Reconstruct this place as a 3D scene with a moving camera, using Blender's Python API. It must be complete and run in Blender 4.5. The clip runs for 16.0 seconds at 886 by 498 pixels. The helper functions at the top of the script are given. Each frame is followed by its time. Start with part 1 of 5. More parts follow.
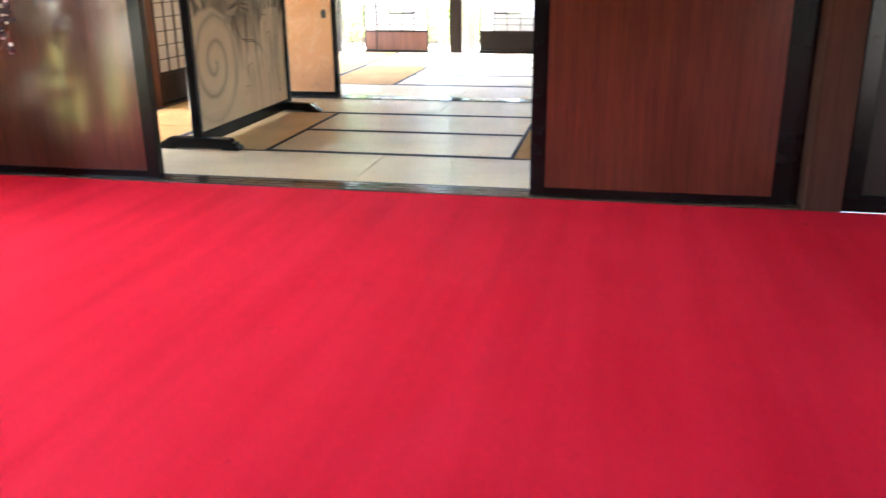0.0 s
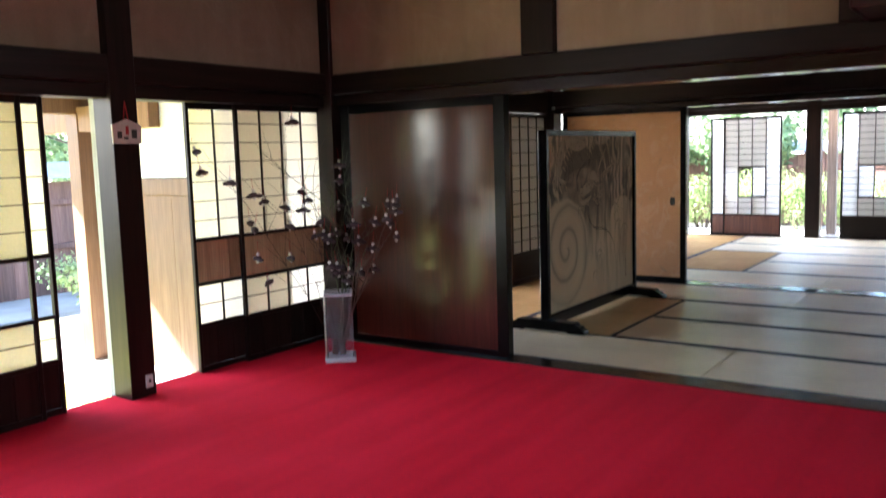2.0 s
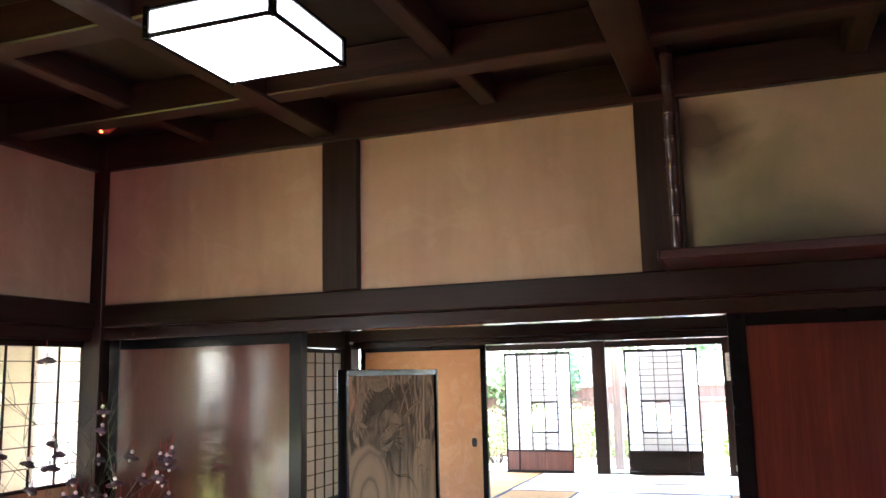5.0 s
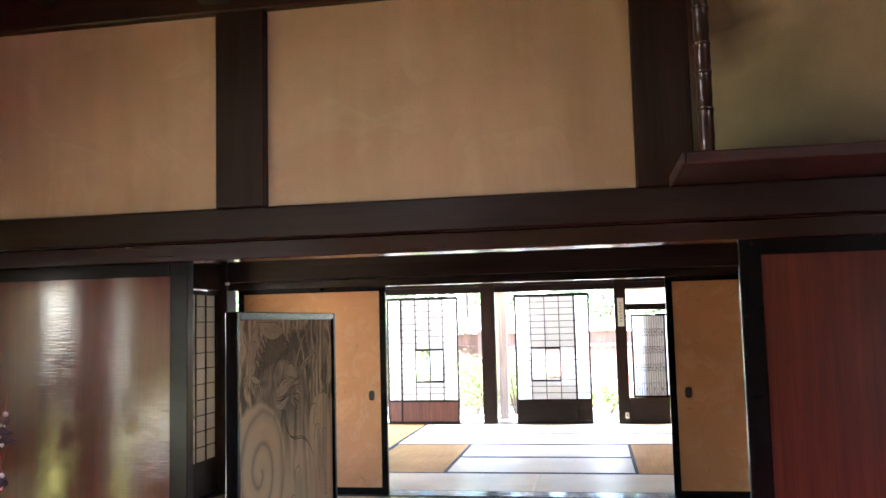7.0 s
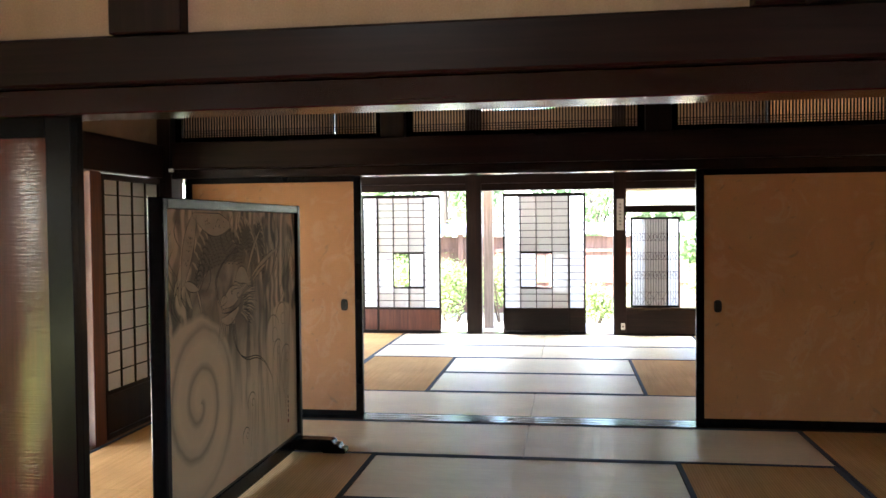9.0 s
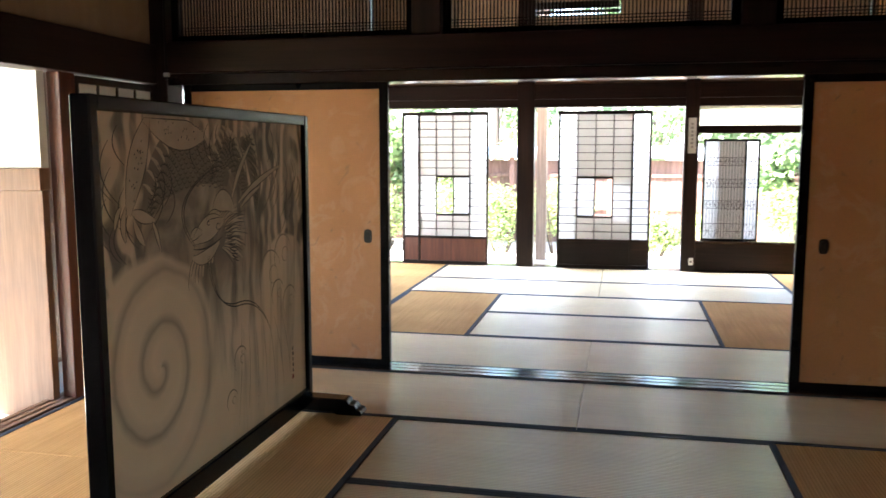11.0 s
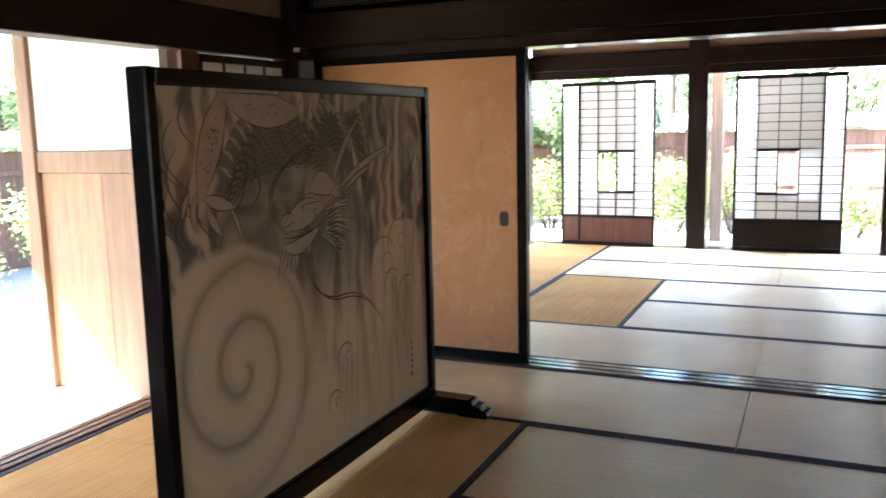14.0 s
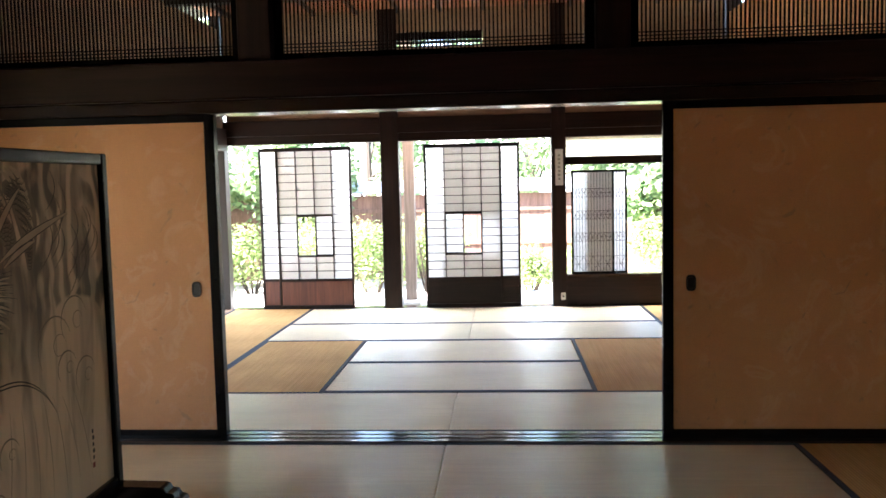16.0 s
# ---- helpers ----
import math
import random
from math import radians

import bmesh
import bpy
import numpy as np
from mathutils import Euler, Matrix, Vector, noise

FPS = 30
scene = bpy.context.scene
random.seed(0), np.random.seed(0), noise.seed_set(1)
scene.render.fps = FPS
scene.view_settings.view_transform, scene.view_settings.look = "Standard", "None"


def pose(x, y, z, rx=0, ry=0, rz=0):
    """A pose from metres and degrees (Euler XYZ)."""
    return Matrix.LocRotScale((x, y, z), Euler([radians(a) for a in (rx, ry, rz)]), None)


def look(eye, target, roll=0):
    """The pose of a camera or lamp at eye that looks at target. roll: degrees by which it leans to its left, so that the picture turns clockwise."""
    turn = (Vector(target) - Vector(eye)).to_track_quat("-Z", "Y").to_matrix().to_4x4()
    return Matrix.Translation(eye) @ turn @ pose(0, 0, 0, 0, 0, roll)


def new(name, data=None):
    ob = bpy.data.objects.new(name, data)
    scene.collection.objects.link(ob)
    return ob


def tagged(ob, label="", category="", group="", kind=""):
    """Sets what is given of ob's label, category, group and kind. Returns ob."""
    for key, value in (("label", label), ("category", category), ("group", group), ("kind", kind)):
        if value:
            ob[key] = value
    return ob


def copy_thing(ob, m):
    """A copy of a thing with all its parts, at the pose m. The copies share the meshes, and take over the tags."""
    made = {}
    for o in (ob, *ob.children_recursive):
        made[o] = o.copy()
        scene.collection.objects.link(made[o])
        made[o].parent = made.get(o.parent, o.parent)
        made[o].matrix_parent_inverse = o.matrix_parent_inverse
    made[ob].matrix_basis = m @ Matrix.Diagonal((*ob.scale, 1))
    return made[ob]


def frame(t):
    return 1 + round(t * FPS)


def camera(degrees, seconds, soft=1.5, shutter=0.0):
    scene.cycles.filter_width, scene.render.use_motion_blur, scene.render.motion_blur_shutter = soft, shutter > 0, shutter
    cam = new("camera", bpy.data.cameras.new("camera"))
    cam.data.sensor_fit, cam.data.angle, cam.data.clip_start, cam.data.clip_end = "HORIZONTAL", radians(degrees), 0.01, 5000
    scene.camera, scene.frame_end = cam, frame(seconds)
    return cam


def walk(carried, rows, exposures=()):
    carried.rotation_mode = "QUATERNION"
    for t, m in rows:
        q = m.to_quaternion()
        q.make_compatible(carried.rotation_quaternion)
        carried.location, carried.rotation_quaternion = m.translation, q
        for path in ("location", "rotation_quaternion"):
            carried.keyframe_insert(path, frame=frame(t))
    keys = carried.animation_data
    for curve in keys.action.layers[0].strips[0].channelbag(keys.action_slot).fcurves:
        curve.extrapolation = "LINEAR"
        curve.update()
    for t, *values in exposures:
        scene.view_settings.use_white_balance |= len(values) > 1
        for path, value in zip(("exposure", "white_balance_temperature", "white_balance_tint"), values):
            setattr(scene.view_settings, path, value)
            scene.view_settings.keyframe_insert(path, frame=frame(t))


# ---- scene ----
cam = camera(56.0, 16.0, shutter=0.3)
PATH = [
    (0, (1.633, -4.728, 1.271), (1.24, -2.875, 0.629), -0.6),
    (0.5, (1.566, -4.745, 1.254), (0.91, -2.975, 0.593), -1.4),
    (1, (1.561, -4.755, 1.291), (0.679, -3.08, 0.646), -3.1),
    (1.5, (1.554, -4.75, 1.316), (0.513, -3.113, 0.832), -3.0),
    (2, (1.534, -4.747, 1.38), (0.407, -3.11, 1.153), -1.7),
    (2.5, (1.509, -4.754, 1.418), (0.396, -3.092, 1.436), -0.3),
    (3, (1.528, -4.736, 1.452), (0.494, -3.035, 1.644), 0.9),
    (3.5, (1.467, -4.704, 1.492), (0.595, -2.93, 1.796), 0.9),
    (4, (1.426, -4.652, 1.475), (0.691, -2.827, 1.831), 0.4),
    (4.5, (1.351, -4.479, 1.476), (0.644, -2.641, 1.819), -0.7),
    (5, (1.252, -4.349, 1.482), (0.578, -2.49, 1.782), -1.3),
    (7.5, (0.46, -3.212, 1.444), (0.161, -1.238, 1.558), -0.9),
    (8, (0.402, -2.92, 1.427), (0.114, -0.941, 1.466), -0.5),
    (10.5, (0.167, -1.635, 1.387), (-0.137, 0.334, 1.21), -0.5),
    (11, (0.208, -1.395, 1.371), (-0.208, 0.546, 1.132), -0.0),
    (11.5, (0.254, -1.171, 1.365), (-0.33, 0.722, 1.092), -0.2),
    (12, (0.245, -0.973, 1.358), (-0.452, 0.88, 1.077), -0.2),
    (12.5, (0.276, -0.895, 1.36), (-0.514, 0.917, 1.056), -0.4),
    (13, (0.294, -0.869, 1.343), (-0.554, 0.912, 1.012), -1.0),
    (13.5, (0.291, -0.881, 1.354), (-0.603, 0.876, 1.018), -1.2),
    (14, (0.288, -0.88, 1.359), (-0.527, 0.923, 1.067), -1.3),
    (14.5, (0.317, -0.848, 1.37), (-0.24, 1.057, 1.121), -1.1),
    (15, (0.327, -0.837, 1.378), (-0.024, 1.12, 1.161), -1.3),
    (15.5, (0.334, -0.833, 1.382), (0.106, 1.145, 1.194), -1.1),
    (16, (0.341, -0.85, 1.383), (0.196, 1.138, 1.223), -1.3),
]
EXPOSURES = [(t, stops, kelvin, tint) for t, stops, kelvin, tint in (
    (0.0, 5.65, 6300, 11), (0.5, 5.55, 6300, 11), (1.0, 5.05, 6200, 11.5), (1.5, 4.35, 6050, 12), (2.0, 3.9, 5800, 13), (2.5, 3.7, 5550, 14), (3.0, 3.95, 5650, 14), (3.5, 4.65, 5550, 14),
    (4.0, 5.0, 5550, 14), (5.0, 5.05, 5650, 14), (7.5, 4.88, 5950, 13), (8.0, 4.45, 6000, 12), (10.5, 4.4, 6250, 12), (12.5, 4.45, 6150, 12), (14.0, 4.35, 6000, 12), (16.0, 4.15, 6250, 12.5))]
walk(cam, [(t, look(eye, target, roll)) for t, eye, target, roll in PATH], EXPOSURES)

# ---- world and sun ----
world = bpy.data.worlds.new("sky")
scene.world = world
world.use_nodes = True
wn = world.node_tree.nodes
sky = wn.new("ShaderNodeTexSky")
sky.sky_type = "NISHITA"
sky.sun_disc = False
sky.sun_elevation = radians(42)
sky.sun_rotation = radians(244)
world.node_tree.links.new(sky.outputs[0], wn["Background"].inputs[0])
wn["Background"].inputs[1].default_value = 0.15
sun = new("sun", bpy.data.lights.new("sun", "SUN"))
sun.data.energy = 5.0
sun.data.angle = radians(0.6)
sun.data.color = (1.0, 0.95, 0.86)
sun.matrix_world = look((-6, -4, 6), (-6 + 0.66, -4 + 0.33, 6 - 0.66))
# Added area lamp outside, above the openings; fills in for skylight on the mats.
opening = new("garden_sky_fill", bpy.data.lights.new("garden_sky_fill", "AREA"))
opening.data.shape = "RECTANGLE"
opening.data.size, opening.data.size_y = 5.4, 0.7
opening.data.energy = 115.0
opening.data.color = (0.84, 0.93, 1.0)
opening.matrix_world = look((0.0, 8.75, 2.35), (0.0, 1.4, 0.3))


# ---- materials ----
def shader(name, rough=0.5, metal=0.0, coat=0.0):
    m = bpy.data.materials.new(name)
    m.use_nodes = True
    b = m.node_tree.nodes["Principled BSDF"]
    b.inputs["Roughness"].default_value = rough
    b.inputs["Metallic"].default_value = metal
    b.inputs["Coat Weight"].default_value = coat
    b.inputs["Coat Roughness"].default_value = 0.08
    return m, m.node_tree.nodes, m.node_tree.links, b


def node(nodes, kind, **values):
    n = nodes.new(kind)
    for key, value in values.items():
        n.inputs[key.replace("_", " ")].default_value = value
    return n


def place(nodes, links, scale):
    """Object coordinates, stretched."""
    tc = nodes.new("ShaderNodeTexCoord")
    mp = nodes.new("ShaderNodeMapping")
    mp.inputs["Scale"].default_value = scale
    links.new(tc.outputs["Object"], mp.inputs["Vector"])
    return mp


def ramp(nodes, links, source, stops):
    r = nodes.new("ShaderNodeValToRGB")
    r.color_ramp.elements[0].position, r.color_ramp.elements[0].color = stops[0][0], (*stops[0][1], 1)
    r.color_ramp.elements[1].position, r.color_ramp.elements[1].color = stops[-1][0], (*stops[-1][1], 1)
    for at, colour in stops[1:-1]:
        e = r.color_ramp.elements.new(at)
        e.color = (*colour, 1)
    links.new(source, r.inputs[0])
    return r


def bump(nodes, links, bsdf, source, strength, distance=0.002):
    n = node(nodes, "ShaderNodeBump", Strength=strength, Distance=distance)
    links.new(source, n.inputs["Height"])
    links.new(n.outputs[0], bsdf.inputs["Normal"])
    return n


def mix(nodes, links, fac, a, b, blend="MIX"):
    n = nodes.new("ShaderNodeMix")
    n.data_type, n.blend_type = "RGBA", blend
    for socket, value in ((n.inputs[0], fac), (n.inputs[6], a), (n.inputs[7], b)):
        if isinstance(value, bpy.types.NodeSocket):
            links.new(value, socket)
        else:
            socket.default_value = value if isinstance(value, float) else (*value, 1)
    return n.outputs[2]


def wood(name, dark, light, rough=0.45, along=2, coat=0.0, grain=1.0, relief=0.25, hue=0.35, wear=0.3, ripple=0.0):
    """Timber with its grain along one axis, streaks, worn patches and a tone for each piece."""
    m, ns, ln, b = shader(name, rough, 0, coat)
    scale = [22.0 * grain] * 3
    scale[along] = 0.9 * grain
    mp = place(ns, ln, scale)
    info = ns.new("ShaderNodeObjectInfo")
    shift = node(ns, "ShaderNodeVectorMath")
    shift.operation = "MULTIPLY_ADD"
    ln.new(info.outputs["Random"], shift.inputs[0])
    shift.inputs[1].default_value = (31, 17, 23)
    ln.new(mp.outputs[0], shift.inputs[2])
    n1 = node(ns, "ShaderNodeTexNoise", Scale=1.0, Detail=6.0, Roughness=0.6, Distortion=0.6)
    ln.new(shift.outputs[0], n1.inputs["Vector"])
    n2 = node(ns, "ShaderNodeTexNoise", Scale=5.0, Detail=3.0)
    ln.new(shift.outputs[0], n2.inputs["Vector"])
    wide = place(ns, ln, (1.7, 1.7, 1.7))
    n3 = node(ns, "ShaderNodeTexNoise", Scale=1.0, Detail=4.0)
    ln.new(wide.outputs[0], n3.inputs["Vector"])
    base = ramp(ns, ln, n1.outputs[0], [(0.32, dark), (0.68, light)])
    fine = ramp(ns, ln, n2.outputs[0], [(0.4, (0.6, 0.6, 0.6)), (0.6, (1, 1, 1))])
    c = mix(ns, ln, 0.5, base.outputs[0], fine.outputs[0], "MULTIPLY")
    worn = ramp(ns, ln, n3.outputs[0], [(0.35, (0.72, 0.70, 0.68)), (0.65, (1.1, 1.1, 1.1))])
    c = mix(ns, ln, 0.7, c, worn.outputs[0], "MULTIPLY")
    tone = ramp(ns, ln, info.outputs["Random"], [(0.0, (1 - hue, 1 - hue, 1 - hue)), (1.0, (1.15, 1.12, 1.1))])
    c = mix(ns, ln, 1.0, c, tone.outputs[0], "MULTIPLY")
    ln.new(c, b.inputs["Base Color"])
    rr = ramp(ns, ln, n3.outputs[0], [(0.2, (rough * (1 - wear),) * 3), (0.8, (min(1, rough * (1 + wear)),) * 3)])
    ln.new(rr.outputs[0], b.inputs["Roughness"])
    last = bump(ns, ln, b, n1.outputs[0], relief)
    if ripple:
        fine_ = place(ns, ln, (9.0, 9.0, 170.0))
        n4 = node(ns, "ShaderNodeTexNoise", Scale=1.0, Detail=2.0)
        ln.new(fine_.outputs[0], n4.inputs["Vector"])
        more = node(ns, "ShaderNodeBump", Strength=ripple, Distance=0.002)
        ln.new(n4.outputs[0], more.inputs["Height"])
        ln.new(last.outputs[0], more.inputs["Normal"])
        ln.new(more.outputs[0], b.inputs["Normal"])
        ln.new(more.outputs[0], b.inputs["Coat Normal"])
    return m


def mottled(name, a, c, scale=3.0, rough=0.9, fine=180.0, relief=0.2, extra=None):
    """Plaster, paper, stone: clouds of tone and a fine tooth."""
    m, ns, ln, b = shader(name, rough)
    mp = place(ns, ln, (1, 1, 1))
    n1 = node(ns, "ShaderNodeTexNoise", Scale=scale, Detail=5.0, Roughness=0.6, Distortion=0.4)
    n2 = node(ns, "ShaderNodeTexNoise", Scale=fine, Detail=2.0)
    for n in (n1, n2):
        ln.new(mp.outputs[0], n.inputs["Vector"])
    base = ramp(ns, ln, n1.outputs[0], [(0.3, a), (0.7, c)])
    tooth = ramp(ns, ln, n2.outputs[0], [(0.3, (0.86, 0.86, 0.86)), (0.7, (1, 1, 1))])
    col = mix(ns, ln, 1.0, base.outputs[0], tooth.outputs[0], "MULTIPLY")
    if extra:
        col = extra(ns, ln, mp, col)
    ln.new(col, b.inputs["Base Color"])
    bump(ns, ln, b, n2.outputs[0], relief)
    return m


def plain(name, colour, rough=0.5, metal=0.0, coat=0.0, emit=0.0):
    m, ns, ln, b = shader(name, rough, metal, coat)
    mp = place(ns, ln, (1, 1, 1))
    n1 = node(ns, "ShaderNodeTexNoise", Scale=14.0, Detail=4.0)
    ln.new(mp.outputs[0], n1.inputs["Vector"])
    lo = tuple(v * 0.8 for v in colour)
    base = ramp(ns, ln, n1.outputs[0], [(0.3, lo), (0.7, colour)])
    ln.new(base.outputs[0], b.inputs["Base Color"])
    if emit:
        b.inputs["Emission Color"].default_value = (*colour, 1)
        b.inputs["Emission Strength"].default_value = emit
    return m


def paper(name, colour, through_=0.6):
    """Thin paper that glows when lit from behind."""
    m = bpy.data.materials.new(name)
    m.use_nodes = True
    ns, ln = m.node_tree.nodes, m.node_tree.links
    ns.remove(ns["Principled BSDF"])
    mp = place(ns, ln, (1, 1, 1))
    n1 = node(ns, "ShaderNodeTexNoise", Scale=60.0, Detail=4.0, Distortion=1.0)
    ln.new(mp.outputs[0], n1.inputs["Vector"])
    col = ramp(ns, ln, n1.outputs[0], [(0.25, tuple(v * 0.9 for v in colour)), (0.75, colour)])
    d, t, mx = ns.new("ShaderNodeBsdfDiffuse"), ns.new("ShaderNodeBsdfTranslucent"), ns.new("ShaderNodeMixShader")
    ln.new(col.outputs[0], d.inputs[0])
    ln.new(col.outputs[0], t.inputs[0])
    mx.inputs[0].default_value = through_
    ln.new(d.outputs[0], mx.inputs[1])
    ln.new(t.outputs[0], mx.inputs[2])
    ln.new(mx.outputs[0], ns["Material Output"].inputs[0])
    return m


def tatami(name, a, c, along):
    """Woven rush: fine ribs across the mat, stripes of tone along them."""
    m, ns, ln, b = shader(name, 0.36 if along == 0 else 0.45)
    b.inputs["IOR"].default_value = 1.65 if along == 0 else 1.45
    b.inputs["Specular IOR Level"].default_value = 1.0 if along == 0 else 0.3
    info = ns.new("ShaderNodeObjectInfo")
    tc = ns.new("ShaderNodeTexCoord")
    wave = node(ns, "ShaderNodeTexWave", Scale=20.0, Distortion=0.25, Detail=1.0)
    wave.bands_direction = "Y" if along == 0 else "X"
    ln.new(tc.outputs["Object"], wave.inputs["Vector"])
    mp = place(ns, ln, (1.6, 45, 1) if along == 0 else (45, 1.6, 1))
    n1 = node(ns, "ShaderNodeTexNoise", Scale=1.0, Detail=5.0)
    ln.new(mp.outputs[0], n1.inputs["Vector"])
    mp2 = place(ns, ln, (2.2, 2.2, 2.2))
    n2 = node(ns, "ShaderNodeTexNoise", Scale=1.0, Detail=4.0)
    ln.new(mp2.outputs[0], n2.inputs["Vector"])
    base = ramp(ns, ln, n1.outputs[0], [(0.3, a), (0.7, c)])
    patch = ramp(ns, ln, n2.outputs[0], [(0.3, (0.86, 0.84, 0.80)), (0.7, (1.05, 1.05, 1.05))])
    col = mix(ns, ln, 1.0, base.outputs[0], patch.outputs[0], "MULTIPLY")
    rib = ramp(ns, ln, wave.outputs["Fac"], [(0.05, (0.68, 0.62, 0.55) if along == 0 else (0.78, 0.72, 0.64)), (0.5, (1, 1, 1))])
    col = mix(ns, ln, 0.8, col, rib.outputs[0], "MULTIPLY")
    tone = ramp(ns, ln, info.outputs["Random"], [(0.0, (0.86, 0.86, 0.84)), (1.0, (1.05, 1.04, 1.0))])
    col = mix(ns, ln, 1.0, col, tone.outputs[0], "MULTIPLY")
    ln.new(col, b.inputs["Base Color"])
    bump(ns, ln, b, wave.outputs["Fac"], 0.5 if along == 0 else 0.3, 0.004)
    return m


def leafy(name, a, c):
    m, ns, ln, b = shader(name, 0.5)
    g = ns.new("ShaderNodeNewGeometry")
    col = ramp(ns, ln, g.outputs["Random Per Island"], [(0.0, a), (1.0, c)])
    ln.new(col.outputs[0], b.inputs["Base Color"])
    t, mx = ns.new("ShaderNodeBsdfTranslucent"), ns.new("ShaderNodeMixShader")
    ln.new(col.outputs[0], t.inputs[0])
    mx.inputs[0].default_value = 0.35
    ln.new(b.outputs[0], mx.inputs[1])
    ln.new(t.outputs[0], mx.inputs[2])
    ln.new(mx.outputs[0], ns["Material Output"].inputs[0])
    return m


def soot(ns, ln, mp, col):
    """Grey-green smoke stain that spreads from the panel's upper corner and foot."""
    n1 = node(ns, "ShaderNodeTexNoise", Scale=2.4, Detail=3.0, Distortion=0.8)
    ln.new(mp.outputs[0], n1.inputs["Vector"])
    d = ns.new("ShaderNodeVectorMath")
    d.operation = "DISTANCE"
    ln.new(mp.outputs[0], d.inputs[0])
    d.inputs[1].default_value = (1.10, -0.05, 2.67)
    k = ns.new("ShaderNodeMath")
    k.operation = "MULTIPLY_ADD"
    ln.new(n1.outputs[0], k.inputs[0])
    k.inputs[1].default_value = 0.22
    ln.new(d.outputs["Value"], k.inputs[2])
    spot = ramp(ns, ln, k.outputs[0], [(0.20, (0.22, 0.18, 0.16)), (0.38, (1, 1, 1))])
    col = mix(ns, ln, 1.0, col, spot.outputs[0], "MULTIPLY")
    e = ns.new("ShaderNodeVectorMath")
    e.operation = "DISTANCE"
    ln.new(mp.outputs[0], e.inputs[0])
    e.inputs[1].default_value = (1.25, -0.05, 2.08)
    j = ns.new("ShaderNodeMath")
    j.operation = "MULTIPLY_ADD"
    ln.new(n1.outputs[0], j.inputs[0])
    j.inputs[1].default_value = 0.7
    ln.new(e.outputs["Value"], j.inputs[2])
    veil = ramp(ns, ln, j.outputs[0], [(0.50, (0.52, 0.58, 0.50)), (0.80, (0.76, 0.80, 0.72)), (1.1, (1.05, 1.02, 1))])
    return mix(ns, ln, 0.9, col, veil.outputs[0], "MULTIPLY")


def trowel(ns, ln, mp, col):
    """Paler trowel sweeps and a few rubbed spots in old plaster."""
    n1 = node(ns, "ShaderNodeTexNoise", Scale=1.9, Detail=4.0, Roughness=0.5, Distortion=1.6)
    ln.new(mp.outputs[0], n1.inputs["Vector"])
    w = ramp(ns, ln, n1.outputs[0], [(0.55, (0, 0, 0)), (0.61, (0.09, 0.09, 0.09)), (0.68, (0.01, 0.01, 0.01))])
    col = mix(ns, ln, w.outputs[0], col, (0.50, 0.42, 0.30))
    up = place(ns, ln, (9.0, 9.0, 1.2))
    n2 = node(ns, "ShaderNodeTexNoise", Scale=1.0, Detail=4.0)
    ln.new(up.outputs[0], n2.inputs["Vector"])
    v = ramp(ns, ln, n2.outputs[0], [(0.3, (0.90, 0.88, 0.86)), (0.7, (1.04, 1.04, 1.04))])
    return mix(ns, ln, 1.0, col, v.outputs[0], "MULTIPLY")


def clouds(ns, ln, mp, col):
    """Pale brushed wisps and a few brown marks on the sliding screens' paper."""
    n1 = node(ns, "ShaderNodeTexNoise", Scale=2.6, Detail=6.0, Roughness=0.55, Distortion=2.2)
    ln.new(mp.outputs[0], n1.inputs["Vector"])
    w = ramp(ns, ln, n1.outputs[0], [(0.52, (0, 0, 0)), (0.6, (0.13, 0.13, 0.13)), (0.66, (0, 0, 0))])
    col = mix(ns, ln, w.outputs[0], col, (0.62, 0.48, 0.34))
    n2 = node(ns, "ShaderNodeTexNoise", Scale=4.5, Detail=5.0, Distortion=3.0)
    ln.new(mp.outputs[0], n2.inputs["Vector"])
    s = ramp(ns, ln, n2.outputs[0], [(0.65, (0, 0, 0)), (0.70, (0.5, 0.5, 0.5))])
    return mix(ns, ln, s.outputs[0], col, (0.2, 0.13, 0.07))


def carpet_wear(ns, ln, mp, col):
    """Lanes left by the pile's lie and darker trodden spots."""
    mp2 = place(ns, ln, (5.2, 0.35, 1.0))
    n1 = node(ns, "ShaderNodeTexNoise", Scale=1.0, Detail=3.0, Distortion=0.1)
    ln.new(mp2.outputs[0], n1.inputs["Vector"])
    w = ramp(ns, ln, n1.outputs[0], [(0.38, (0.92, 0.84, 0.86)), (0.58, (1.03, 1.10, 1.06))])
    col = mix(ns, ln, 1.0, col, w.outputs[0], "MULTIPLY")
    n2 = node(ns, "ShaderNodeTexNoise", Scale=9.0, Detail=2.0)
    ln.new(mp.outputs[0], n2.inputs["Vector"])
    s = ramp(ns, ln, n2.outputs[0], [(0.20, (0.72, 0.72, 0.72)), (0.27, (1, 1, 1))])
    return mix(ns, ln, 0.8, col, s.outputs[0], "MULTIPLY")


DARK_Z = wood("dark_timber_upright", (0.011, 0.0056, 0.0044), (0.027, 0.0130, 0.0100), 0.42, 2)
DARK_X = wood("dark_timber_across", (0.011, 0.0056, 0.0044), (0.027, 0.0130, 0.0100), 0.38, 0)
DARK_Y = wood("dark_timber_along", (0.011, 0.0056, 0.0044), (0.027, 0.0130, 0.0100), 0.42, 1)
CEILING = wood("dark_ceiling_board", (0.009, 0.006, 0.006), (0.022, 0.013, 0.012), 0.5, 1)
CEDAR = wood("reddish_cedar_board", (0.30, 0.105, 0.050), (0.44, 0.18, 0.085), 0.5, 1)
RED_POST = wood("red_brown_timber", (0.030, 0.0105, 0.0075), (0.056, 0.020, 0.014), 0.75, 2)
